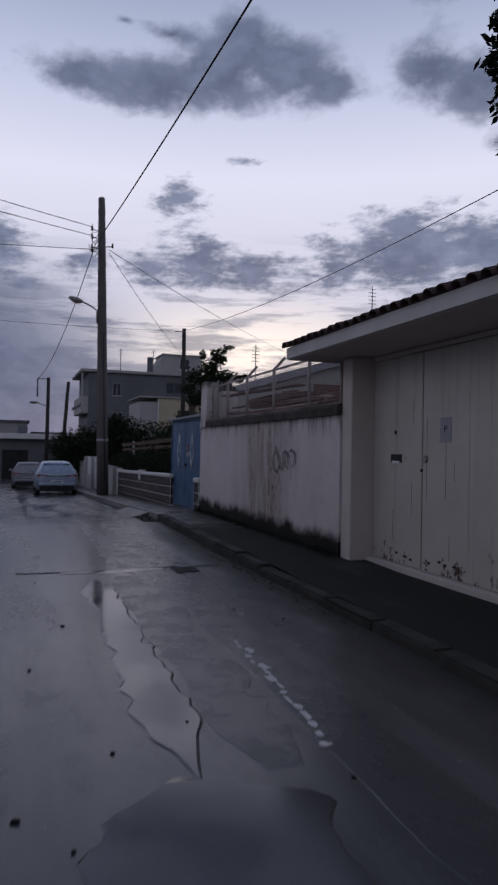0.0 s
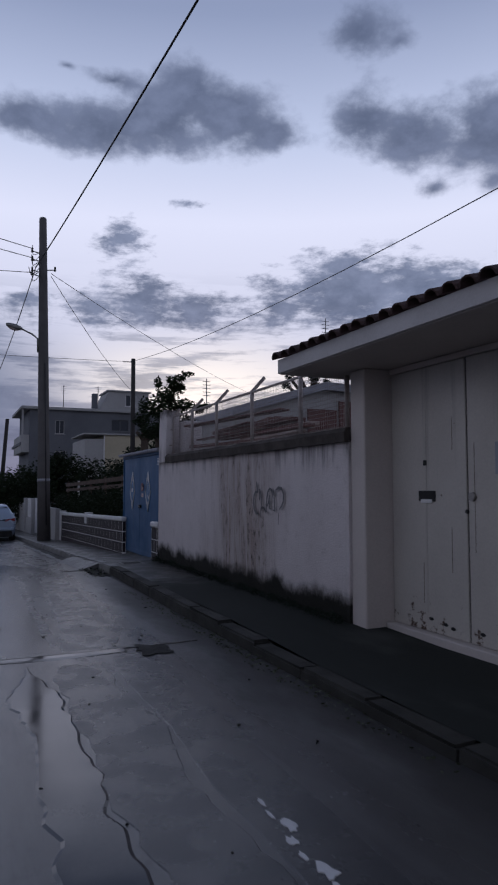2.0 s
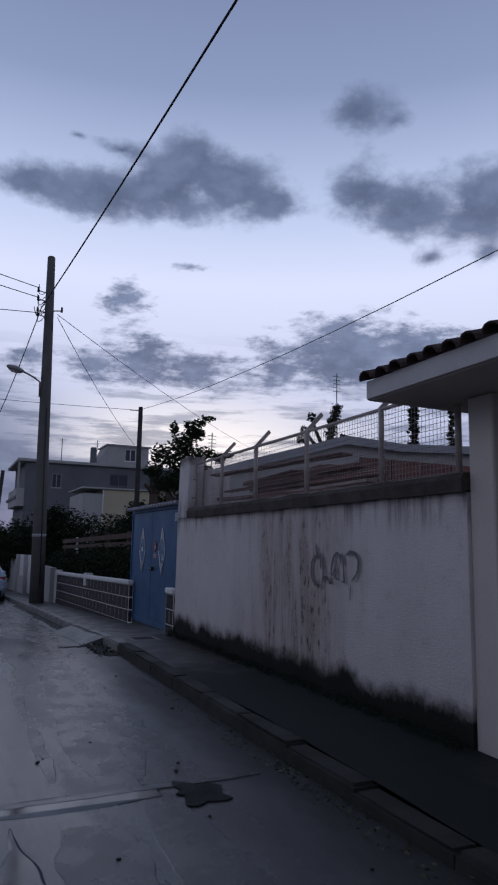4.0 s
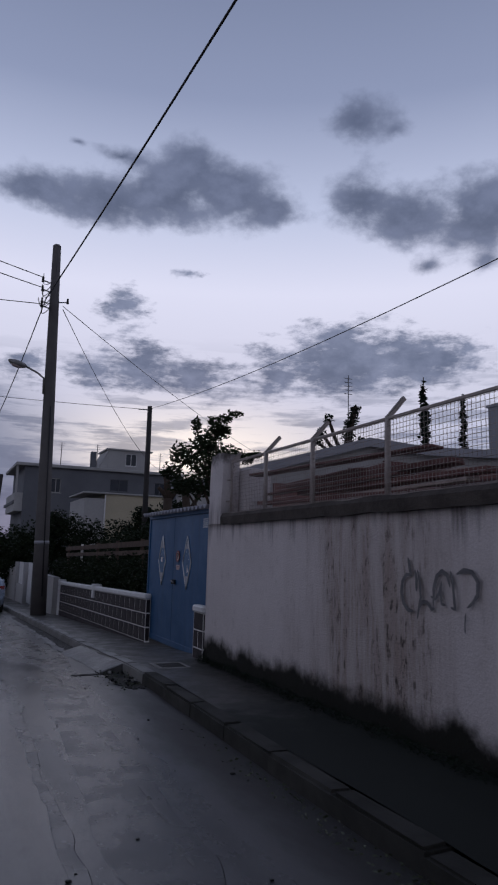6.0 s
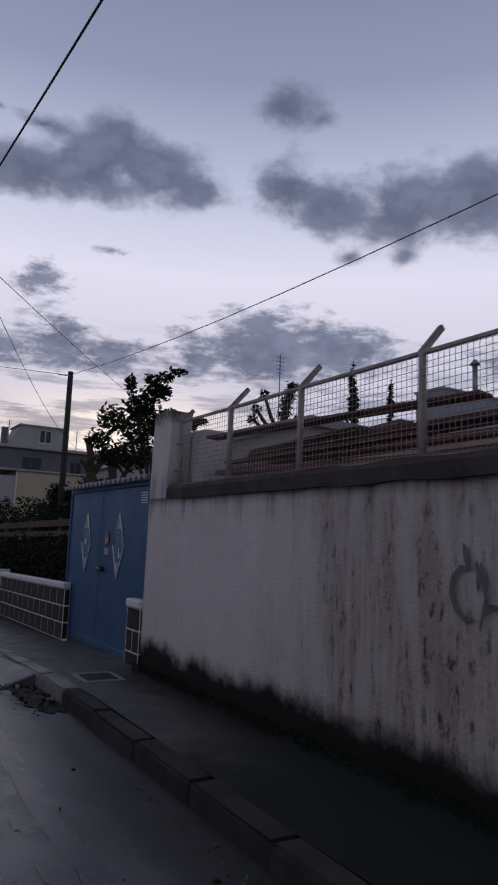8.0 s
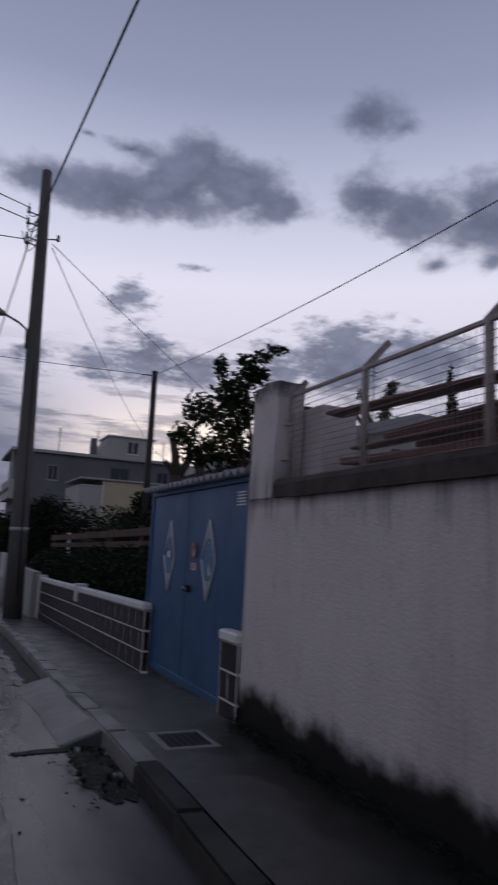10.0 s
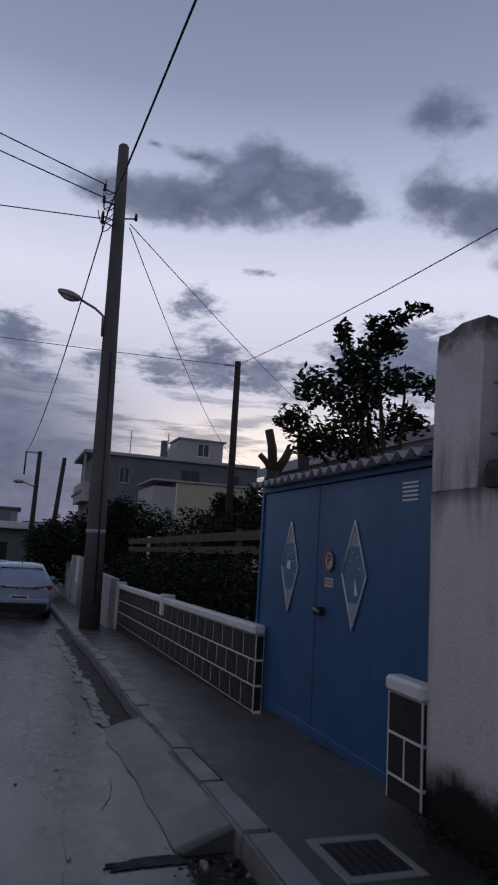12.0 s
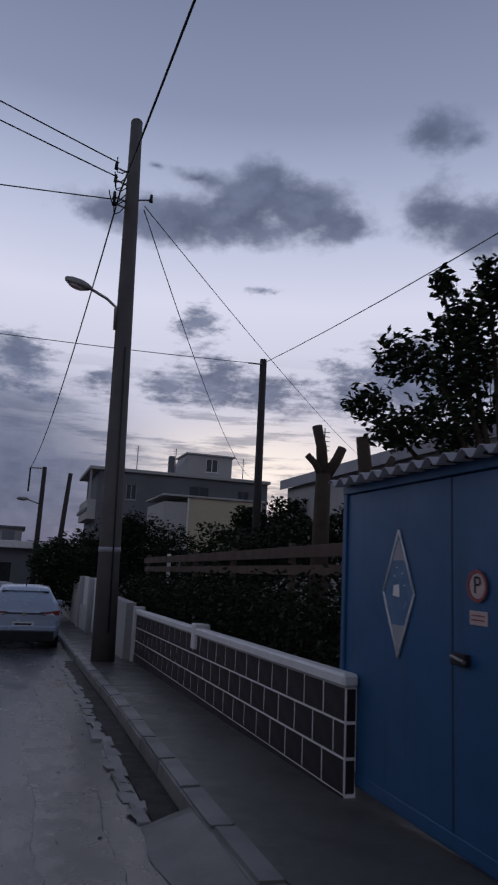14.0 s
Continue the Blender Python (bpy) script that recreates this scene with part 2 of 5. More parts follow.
M = {
    "asphalt": material("wet_asphalt", (0.072, 0.071, 0.072), (0.05, 0.05, 0.052), 0.3, 0, 130, 1.6, 0.35, 0.003, road_wear),
    "patch": material("asphalt_patch", (0.068, 0.067, 0.069), (0.048, 0.048, 0.050), 0.27, 0, 120, 3.0, 0.4, 0.003, spec=0.5),
    "patch_pale": material("pale_patch", (0.11, 0.107, 0.103), (0.07, 0.068, 0.066), 0.26, 0, 110, 3.0, 0.4, 0.003, spec=0.5),
    "water": material("puddle_water", (0.055, 0.055, 0.058), (0.04, 0.04, 0.043), 0.13, 0, 30, 1.2, 0.05, 0.001, spec=0.5),
    "tar": material("black_hole_dirt", (0.014, 0.013, 0.012), None, 0.6, 0, 40, 5, 0.8, 0.02, spec=0.2),
    "pavement": material("pavement_concrete", (0.10, 0.096, 0.088), (0.06, 0.058, 0.054), 0.5, 0, 70, 1.5, 0.4, 0.004, pavement_wear, spec=0.3),
    "kerb": material("kerb_concrete", (0.27, 0.26, 0.245), (0.15, 0.145, 0.135), 0.55, 0, 60, 3, 0.5, 0.006, rand=0.5),
    "kerb_mossy": material("mossy_kerb", (0.06, 0.057, 0.05), (0.02, 0.02, 0.017), 0.75, 0, 60, 3, 0.5, 0.006, rand=0.6, spec=0.25),
    "apron": material("apron_concrete", (0.115, 0.112, 0.108), (0.06, 0.059, 0.058), 0.36, 0, 70, 2.2, 0.6, 0.008),
    "earth": material("earth", (0.09, 0.08, 0.06), None, 0.9, 0, 20, 0.4, 0.5, 0.02, spec=0.2),
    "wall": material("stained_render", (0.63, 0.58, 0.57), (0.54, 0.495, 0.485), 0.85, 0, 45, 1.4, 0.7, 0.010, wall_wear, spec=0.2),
    "coping": material("weathered_coping", (0.085, 0.072, 0.064), (0.026, 0.024, 0.022), 0.9, 0, 30, 4, 0.7, 0.012, spec=0.15),
    "portal": material("cream_render", (0.55, 0.495, 0.455), (0.46, 0.415, 0.385), 0.8, 0, 60, 1.6, 0.3, 0.003),
    "fascia": material("white_fascia", (0.52, 0.50, 0.49), (0.40, 0.38, 0.37), 0.7, 0, 60, 2, 0.2, 0.002),
    "tile": material("old_roof_tile", (0.075, 0.036, 0.030), (0.035, 0.022, 0.02), 0.85, 0, 40, 6, 0.4, 0.005, rand=0.6),
    "gate": material("cream_gate_paint", (0.52, 0.485, 0.435), (0.42, 0.39, 0.35), 0.5, 0, 50, 1.8, 0.15, 0.002, gate_wear),
    "black": material("black_void", (0.012, 0.012, 0.012), None, 0.7, 0, 30, 3, 0.1),
    "steel": material("grey_steel", (0.35, 0.34, 0.33), (0.2, 0.18, 0.16), 0.45, 0.7, 60, 8, 0.2, 0.001),
    "fence": material("cream_fence_paint", (0.38, 0.33, 0.305), (0.20, 0.16, 0.14), 0.6, 0, 60, 9, 0.3, 0.001),
    "timber": material("red_brown_timber", (0.20, 0.082, 0.068), (0.08, 0.036, 0.033), 0.75, 0, 50, 3, 0.4, 0.004, rand=0.55),
    "timber_pale": material("pale_timber", (0.50, 0.40, 0.35), (0.28, 0.22, 0.19), 0.75, 0, 50, 3, 0.4, 0.004, rand=0.4),
    "blue": material("blue_gate_paint", (0.019, 0.092, 0.215), (0.012, 0.062, 0.150), 0.45, 0, 60, 1.4, 0.12, 0.002, blue_wear, spec=0.5),
    "white": material("white_paint", (0.74, 0.73, 0.72), (0.56, 0.55, 0.54), 0.6, 0, 50, 5, 0.3, 0.003),
    "glass_blue": material("painted_pane", (0.10, 0.20, 0.34), (0.05, 0.10, 0.19), 0.2, 0, 12, 7, 0.05, 0.001),
    "hedge_leaf": material("hedge_leaf", (0.018, 0.028, 0.012), None, 0.6, 0, 30, 3, 0.0, spec=0.1),
    "sign_red": material("sign_red", (0.28, 0.06, 0.055), None, 0.5, 0, 60, 9, 0.05),
    "sign_pale": material("sign_pale", (0.55, 0.42, 0.40), None, 0.5, 0, 60, 9, 0.05),
    "brick": material("dark_brick_paint", (0.030, 0.022, 0.024), (0.019, 0.015, 0.017), 0.6, 0, 70, 5, 0.4, 0.004, rand=0.6, spec=0.3),
    "mortar": material("white_mortar", (0.74, 0.72, 0.70), (0.58, 0.56, 0.54), 0.8, 0, 60, 5, 0.4, 0.003),
    "rail": material("weathered_rail_wood", (0.11, 0.075, 0.058), (0.06, 0.045, 0.038), 0.8, 0, 60, 4, 0.4, 0.004, spec=0.2),
    "pole_wood": material("tarred_pole_wood", (0.035, 0.030, 0.028), (0.022, 0.02, 0.019), 0.8, 0, 70, 3, 0.5, 0.006),
    "pole_concrete": material("pole_concrete", (0.135, 0.125, 0.122), (0.085, 0.08, 0.078), 0.8, 0, 60, 2, 0.4, 0.004, spec=0.3),
    "cable": material("black_cable", (0.02, 0.02, 0.022), None, 0.6, 0, 60, 5, 0.0),
    "cable_pale": material("grey_wire", (0.20, 0.20, 0.21), None, 0.5, 0.3, 60, 5, 0.0),
    "bark": material("bark", (0.075, 0.055, 0.042), None, 0.9, 0, 40, 6, 0.8, 0.01, spec=0.2),
    "leaf": material("dark_leaf", (0.026, 0.040, 0.018), (0.014, 0.022, 0.011), 0.7, 0, 30, 3, 0.0, spec=0.12),
    "leaf_dry": material("dull_leaf", (0.06, 0.07, 0.034), (0.03, 0.036, 0.018), 0.6, 0, 30, 3, 0.0),
    "needle": material("needle", (0.020, 0.030, 0.020), None, 0.7, 0, 30, 3, 0.0, spec=0.1),
    "house": material("grey_house_render", (0.15, 0.155, 0.17), (0.105, 0.11, 0.12), 0.85, 0, 8, 0.4, 0.2, 0.01),
    "house_pale": material("pale_house_render", (0.40, 0.39, 0.38), (0.32, 0.31, 0.30), 0.85, 0, 8, 0.5, 0.2, 0.01),
    "yellow": material("cream_yellow_render", (0.52, 0.46, 0.33), (0.42, 0.37, 0.27), 0.85, 0, 10, 0.6, 0.2, 0.01),
    "roof_sheet": material("grey_roof_sheet", (0.33, 0.33, 0.36), (0.24, 0.24, 0.27), 0.6, 0, 10, 0.8, 0.2, 0.01),
    "pane": material("dark_window_pane", (0.03, 0.035, 0.045), None, 0.08, 0, 10, 2, 0.0),
    "car_paint": material("silver_blue_paint", (0.38, 0.45, 0.55), (0.32, 0.38, 0.48), 0.25, 0.2, 200, 1.0, 0.02, 0.0005, spec=0.5),
    "tyre": material("tyre_rubber", (0.015, 0.015, 0.015), None, 0.85, 0, 60, 6, 0.2),
    "tail": material("red_tail_lens", (0.22, 0.012, 0.012), (0.12, 0.008, 0.01), 0.15, 0, 60, 6, 0.0),
    "graffiti": material("black_spray_paint", (0.10, 0.098, 0.104), (0.22, 0.212, 0.21), 0.7, 0, 45, 9, 0.1, 0.001, spec=0.2),
}


# ---- builders ----
def slab(bm, x0, x1, y0, y1, z0, z1, bev=0.0):
    made = bmesh.ops.create_cube(bm, size=1.0)["verts"]
    bmesh.ops.scale(bm, vec=(x1 - x0, y1 - y0, z1 - z0), verts=made)
    bmesh.ops.translate(bm, vec=((x0 + x1) / 2, (y0 + y1) / 2, (z0 + z1) / 2), verts=made)
    if bev:
        edges = list({e for vert in made for e in vert.link_edges})
        bmesh.ops.bevel(bm, geom=edges, offset=bev, segments=1, affect="EDGES")
    return made


def tube(bm, pts, r0, r1=None, sides=8):
    """A tapered round bar along a line of points."""
    r1 = r0 if r1 is None else r1
    pts = [Vector(p) for p in pts]
    rings = []
    for i, p in enumerate(pts):
        d = (pts[min(i + 1, len(pts) - 1)] - pts[max(i - 1, 0)]).normalized()
        q = d.to_track_quat("Z", "Y")
        r = r0 + (r1 - r0) * i / (len(pts) - 1)
        rings.append([bm.verts.new(p + q @ Vector((r * math.cos(a), r * math.sin(a), 0))) for a in (2 * math.pi * k / sides for k in range(sides))])
    for a, b in zip(rings, rings[1:]):
        for k in range(sides):
            f = bm.faces.new((a[k], a[(k + 1) % sides], b[(k + 1) % sides], b[k]))
            f.smooth = sides > 5
    bm.faces.new(rings[0][::-1])
    bm.faces.new(rings[-1])


def obj(name, bm, mat):
    me = bpy.data.meshes.new(name)
    bm.normal_update()
    bm.to_mesh(me)
    bm.free()
    if mat:
        me.materials.append(M[mat])
    return new(name, me)


def part(name, bm, mat, parent, label=""):
    ob = obj(name, bm, mat)
    ob.parent = parent
    return tagged(ob, label)


def thing(name, label, category, group="", kind="", at=(0, 0, 0)):
    ob = new(name)
    ob.location = at
    return tagged(ob, label, category, group, kind)


def one(name, bm, mat, label, category, group="", kind=""):
    return tagged(obj(name, bm, mat), label, category, group, kind)


def boxed(name, mat, parent, dims, bev=0.0, label=""):
    bm = bmesh.new()
    slab(bm, *dims, bev)
    return part(name, bm, mat, parent, label)


def rod(name, mat, parent, pts, r0, r1=None, sides=8, label=""):
    bm = bmesh.new()
    tube(bm, pts, r0, r1, sides)
    return part(name, bm, mat, parent, label)


ROAD = [(-400, 0), (-1.2, 0), (0.6, -0.05), (3, -0.17), (7, -0.32), (12.4, -0.5), (16, -0.62), (30, -1.0), (60, -1.5), (900, -1.5)]


def road_z(y):
    ys, zs = zip(*ROAD)
    return float(np.interp(y, ys, zs))


def rise(y):
    """Height of the pavement over the road: sunk in mud beside the portal."""
    return float(np.interp(y, (-8.0, -6.2), (0.09, 0.14)))


def pave_z(y):
    return road_z(y) + rise(y)


def kerb_x(y):
    return float(np.interp(y, (-5, 8), (-1.22, -1.0)))


def strip(name, mat, xs, ys, lift, wob=0.0):
    """A sheet that follows the fall of the street."""
    bm = bmesh.new()
    grid = [[bm.verts.new((x(y) if callable(x) else x, y, road_z(y) + (lift(y) if callable(lift) else lift) + (noise.noise((3 * (x(y) if callable(x) else x), y, 1)) * wob if wob else 0))) for x in xs] for y in ys]
    for a, b in zip(grid, grid[1:]):
        for i in range(len(xs) - 1):
            f = bm.faces.new((a[i], a[i + 1], b[i + 1], b[i]))
            f.smooth = True
    return obj(name, bm, mat)


def ragged(bm, cx, cy, rx, ry, lift, seed, n=40, rough=0.35, angle=0.0):
    """A flat patch with a broken outline on the road."""
    ring = []
    for k in range(n):
        a = 2 * math.pi * k / n
        r = 1 + rough * noise.noise((math.cos(a) * 2.2 + seed, math.sin(a) * 2.2, seed * 1.7)) + 0.3 * rough * noise.noise((math.cos(a) * 7 + seed, math.sin(a) * 7, seed))
        # a squarish outline
        s = 1 / max(abs(math.cos(a)), abs(math.sin(a))) ** 0.7
        px, py = rx * r * s * math.cos(a), ry * r * s * math.sin(a)
        x, y = cx + px * math.cos(angle) - py * math.sin(angle), cy + px * math.sin(angle) + py * math.cos(angle)
        ring.append(bm.verts.new((x, y, road_z(y) + lift)))
    mid = bm.verts.new((cx, cy, road_z(cy) + lift))
    foot = [bm.verts.new(vert.co - Vector((0, 0, lift + 0.03))) for vert in ring]
    for k, (a, b) in enumerate(zip(ring, ring[1:] + ring[:1])):
        bm.faces.new((mid, a, b))
        bm.faces.new((a, foot[k], foot[(k + 1) % n], b))


def leaves(name, mat, parent, lobes, count, size, seed, flat=0.5, label=""):
    """Many small folded leaves scattered through lobes (x, y, z, rx, ry, rz)."""
    rng = np.random.default_rng(seed)
    lob = np.array(lobes, float)
    vol = (lob[:, 3] * lob[:, 4] * lob[:, 5]) ** (2 / 3)
    pick = rng.choice(len(lob), count, p=vol / vol.sum())
    d = rng.normal(size=(count, 3))
    d /= np.linalg.norm(d, axis=1)[:, None]
    rad = rng.uniform(0.15, 1.0, count) ** 0.5
    wave = np.array([noise.noise(Vector(k) * 2.6 + Vector((seed, 0, 0))) for k in d])
    c = lob[pick, :3] + d * (rad * (1 + 0.45 * wave))[:, None] * lob[pick, 3:]
    u = rng.normal(size=(count, 3))
    u[:, 2] *= flat
    u /= np.linalg.norm(u, axis=1)[:, None]
    w = np.cross(u, rng.normal(size=(count, 3)))
    w /= np.linalg.norm(w, axis=1)[:, None]
    s = size * rng.uniform(0.6, 1.3, (count, 1))
    pts = np.stack([c - u * s, c + w * s * 0.45, c + u * s, c - w * s * 0.45], 1).reshape(-1, 3)
    q = np.arange(count)[:, None] * 4
    faces = np.concatenate([q + [0, 1, 2], q + [0, 2, 3]]).tolist()
    me = bpy.data.meshes.new(name)
    me.from_pydata(pts.tolist(), [], faces)
    me.materials.append(M[mat])
    ob = new(name, me)
    if parent:
        ob.parent = parent
    return tagged(ob, label)


# ---- ground, road, pavement ----
YS = sorted({-400, -120, -60, -40, -30, *np.arange(-20, 20, 0.5).round(2).tolist(), *range(20, 60, 4), 60, 120, 300, 900})
ground = strip("ground", "earth", (-500, -60, -20, -9, -1.0, 8, 30, 80, 600), YS, -0.05)
tagged(ground, "bare brown earth reaching out to the horizon", "ground", kind="structure")
RY = np.arange(-40, 62, 0.25).tolist()
road = strip("road", "asphalt", (-7.0, -6, -5, -4.4, -4, -3.6, -3.2, -2.8, -2.4, -2, -1.7, -1.4, lambda y: kerb_x(y) + 0.02), RY, 0.0)
tagged(road, "wet cracked grey asphalt street with puddles", "road", kind="structure")
pavement = strip("pavement", "pavement", (lambda y: kerb_x(y) + 0.17, -0.8, -0.5, -0.2, 0.1, 0.5), RY, rise, 0.008)
tagged(pavement, "narrow damp concrete pavement, mossy beside the wall", "pavement", kind="structure")

# patches and seams of the road surface
def laid(bm, x0, x1, y0, y1, lift, seed, wob=0.05, step=0.12, brim=0.008, blunt=0.5):
    """A thin strip let into the street, with broken edges; x0 and x1 may lean along y."""
    rows_r = []
    count = max(4, int((y1 - y0) / step))
    for k in range(count + 1):
        f = k / count
        y = y0 + (y1 - y0) * f
        pinch = min(1.0, blunt + 5 * f, blunt + 5 * (1 - f))
        a, b = ((e[0] + (e[1] - e[0]) * f) if isinstance(e, tuple) else e for e in (x0, x1))
        mid = (a + b) / 2
        j0, j1 = (wob * pinch * (noise.noise((seed, y * 1.1, c)) + 0.5 * noise.noise((seed, y * 5, c + 3))) for c in (0, 9))
        a, b = mid + (a - mid) * pinch + j0, mid + (b - mid) * pinch + j1
        low, z = road_z(y) - 0.001, road_z(y) + (lift if 0 < k < count else -0.001)
        rim = min(brim, (b - a) * 0.3)
        rows_r.append([bm.verts.new(p) for p in ((a, y, low), (a + rim, y, z), (mid, y, z), (b - rim, y, z), (b, y, low))])
    for a, b in zip(rows_r, rows_r[1:]):
        for i in range(4):
            bm.faces.new((a[i], a[i + 1], b[i + 1], b[i]))


PATCHES = [  # material, x edges, y ends, broken edge
    ("patch", (-2.60, -2.46), (-2.16, -2.10), -13.5, -6.55, 0.03), ("patch", -3.02, (-2.64, -2.50), -12.0, -6.9, 0.10),
    ("patch", (-2.72, -2.30), (-2.12, -1.95), -6.35, -0.4, 0.05), ("patch_pale", (-2.90, -2.74), (-2.80, -2.62), -6.2, -1.0, 0.06),
    ("patch", -3.6, -2.9, 1.0, 6.5, 0.10), ("patch_pale", -2.1, -1.62, 0.8, 7.2, 0.07), ("patch", -3.4, -2.4, 7.6, 13.0, 0.12)]
for k, (mat, xa, xb, ya, yb, wob) in enumerate(PATCHES):
    bm = bmesh.new()
    laid(bm, xa, xb, ya, yb, 0.0035 + 0.0003 * k, 11.3 * k + 2.7, wob)
    one("road_patch", bm, mat, "worn strip of newer asphalt let into the street", "road patch", "road patches", "structure")
PUDDLES = [((-3.44, -3.30), (-3.06, -3.02), -12.0, -6.8, 0.12), ((-3.9, -3.7), (-2.75, -3.0), -13.4, -11.9, 0.2), (-3.5, -2.2, -6.72, -6.42, 0.05), (-3.5, -2.9, 3.2, 7.0, 0.2)]
for k, (xa, xb, ya, yb, wob) in enumerate(PUDDLES):
    bm = bmesh.new()
    laid(bm, xa, xb, ya, yb, 0.0066 + 0.0002 * k, 7.7 * k + 91.1, wob, 0.06, 0.02, 0.05)
    one("puddle", bm, "water", "shallow rain puddle lying in the wheel track", "puddle", "puddles", "structure")
# worn paint flakes and a broken cross seam
rng = random.Random(4)
for k in range(16):
    y = -9.9 - 1.9 * (k / 15) ** 1.0
    bm = bmesh.new()
    ragged(bm, -2.38 - 0.16 * k / 15 + rng.uniform(-0.03, 0.03), y, rng.uniform(0.008, 0.034), rng.uniform(0.02, 0.07), 0.0078 + 0.0002 * k, 40 + k, 14, 0.7)
    one("paint_flake", bm, "mortar", "flake of worn white road paint", "road paint", "worn road paint", "structure")
for k in range(30):
    y = -6.2 + k * 0.55 + rng.uniform(-0.1, 0.1)
    bm = bmesh.new()
    ragged(bm, float(np.interp(y, (-6.2, 0, 10), (-2.30, -2.0, -1.9))) + 0.04 * math.sin(y), y, rng.uniform(0.006, 0.014), rng.uniform(0.08, 0.24), 0.0078 + 0.0001 * k, 70 + k, 16, 0.6)
    one("seam_filler", bm, "patch_pale", "crumbled pale filler in a road seam", "road seam", "road seam", "structure")
bm = bmesh.new()
ragged(bm, -2.75, -6.5, 1.0, 0.035, 0.0085, 61, 90, 0.5, 0.03)
one("cross_seam", bm, "patch_pale", "pale broken cross seam in the wet asphalt", "road seam", kind="structure")
bm = bmesh.new()
ragged(bm, -2.0, -6.66, 0.16, 0.17, 0.0095, 62, 22, 0.7)
one("sunken_patch", bm, "tar", "small black sunken patch in the asphalt", "road patch", kind="structure")

# the collapsed hole beside the kerb
hole = thing("pothole", "black collapsed hole with rubble beside the kerb", "pothole", kind="structure")
bm = bmesh.new()
ragged(bm, -1.27, -0.58, 0.16, 0.62, 0.008, 90, 70, 0.32)
part("hollow", bm, "tar", hole)
bm = bmesh.new()
ragged(bm, -1.56, 0.08, 0.27, 0.05, 0.007, 91, 60, 0.8, 0.06)
part("crack", bm, "tar", hole)
for k in range(26):
    bm = bmesh.new()
    s = rng.uniform(0.008, 0.026)
    bmesh.ops.create_icosphere(bm, subdivisions=1, radius=s, matrix=pose(-1.32 + rng.uniform(-0.17, 0.15), -0.55 + rng.uniform(-0.5, 0.55), 0.014 + s * 0.2, rng.uniform(0, 90), 20, rng.uniform(0, 90)))
    for vert in bm.verts:
        vert.co += Vector((rng.uniform(-1, 1), rng.uniform(-1, 1), rng.uniform(-1, 0.4))) * s * 0.3
    part("rubble", bm, "kerb" if k % 4 == 0 else "tar", hole)

litter = leaves("leaf_litter", "leaf_dry", None, [(-1.33, -0.6, 0.018, 0.30, 0.8, 0.010), (-1.35, -5.5, 0.018, 0.12, 2.4, 0.010), (-1.3, -8.0, 0.018, 0.16, 2.2, 0.010)], 900, 0.016, 77, 0.1)
tagged(litter, "damp brown leaf litter and mud along the kerb", "leaf litter", kind="stuff")

# leaf litter and grit on the road
bm = bmesh.new()
for k in range(110):
    gx, gy = rng.uniform(-4.3, -1.3), rng.uniform(-13, 9)
    s = rng.uniform(0.003, 0.010)
    made = slab(bm, gx - s * rng.uniform(0.6, 2.5), gx + s, gy - s, gy + s * rng.uniform(0.5, 2), road_z(gy) + 0.001, road_z(gy) + 0.006 + s * 0.6)
    for vert in made:
        vert.co += Vector((rng.uniform(-1, 1), rng.uniform(-1, 1), 0)) * s * 0.7
one("road_litter", bm, "tar", "dark grit and leaf litter scattered on the road", "litter", kind="stuff")

# dark gutter and its crumbling concrete edging
for gy0, gy1 in ((3.25, 14.0),):
    gutter = strip("gutter", "tar", (lambda y: kerb_x(y) - 0.24, lambda y: kerb_x(y) - 0.01), np.arange(gy0, gy1, 0.4).tolist(), 0.012, 0.006)
    tagged(gutter, "black muddy gutter along the kerb", "gutter", kind="structure")
edging = thing("gutter_edging", "crumbling pale concrete edging of the gutter", "gutter", kind="structure")
for k in range(48):
    y = 3.3 + k * 0.24
    bm = bmesh.new()
    x = kerb_x(y) - 0.30 + rng.uniform(-0.03, 0.03)
    for vert in slab(bm, x - rng.uniform(0.04, 0.08), x + rng.uniform(0.03, 0.07), y, y + rng.uniform(0.2, 0.36), road_z(y) - 0.02, road_z(y) + rng.uniform(0.008, 0.02)):
        vert.co += Vector((rng.uniform(-1, 1), rng.uniform(-1, 1), rng.uniform(-0.3, 0.3))) * 0.03
    part("chunk", bm, "kerb", edging)

# concrete apron that ramps up to the kerb before the blue gate
bm = bmesh.new()
grid = []
for k in range(27):
    y = 0.12 + 3.1 * k / 26
    row_a = []
    for i in range(7):
        f = i / 6
        px = -1.43 + 0.05 * noise.noise((3, y * 1.7, 0)) * (1 - f) + f * (kerb_x(y) + 0.03 + 1.43)
        row_a.append(bm.verts.new((px, y + (0.05 * noise.noise((px * 4, 2, 5)) if k in (0, 26) else 0), road_z(y) + 0.006 + 0.118 * f ** 0.9 + 0.006 * noise.noise((px * 6, y * 6, 0)))))
    grid.append(row_a)
for a, b in zip(grid, grid[1:]):
    for i in range(6):
        bm.faces.new((a[i], a[i + 1], b[i + 1], b[i])).smooth = True
for edge_row, low in ((grid[0], 1), (grid[-1], -1)):
    feet = [bm.verts.new((vert.co.x, vert.co.y, road_z(vert.co.y) - 0.02)) for vert in edge_row]
    for i in range(6):
        bm.faces.new((edge_row[i], feet[i], feet[i + 1], edge_row[i + 1]) if low > 0 else (edge_row[i + 1], feet[i + 1], feet[i], edge_row[i]))
one("apron", bm, "apron", "rough grey concrete apron ramping up to the kerb", "ramp", kind="structure")

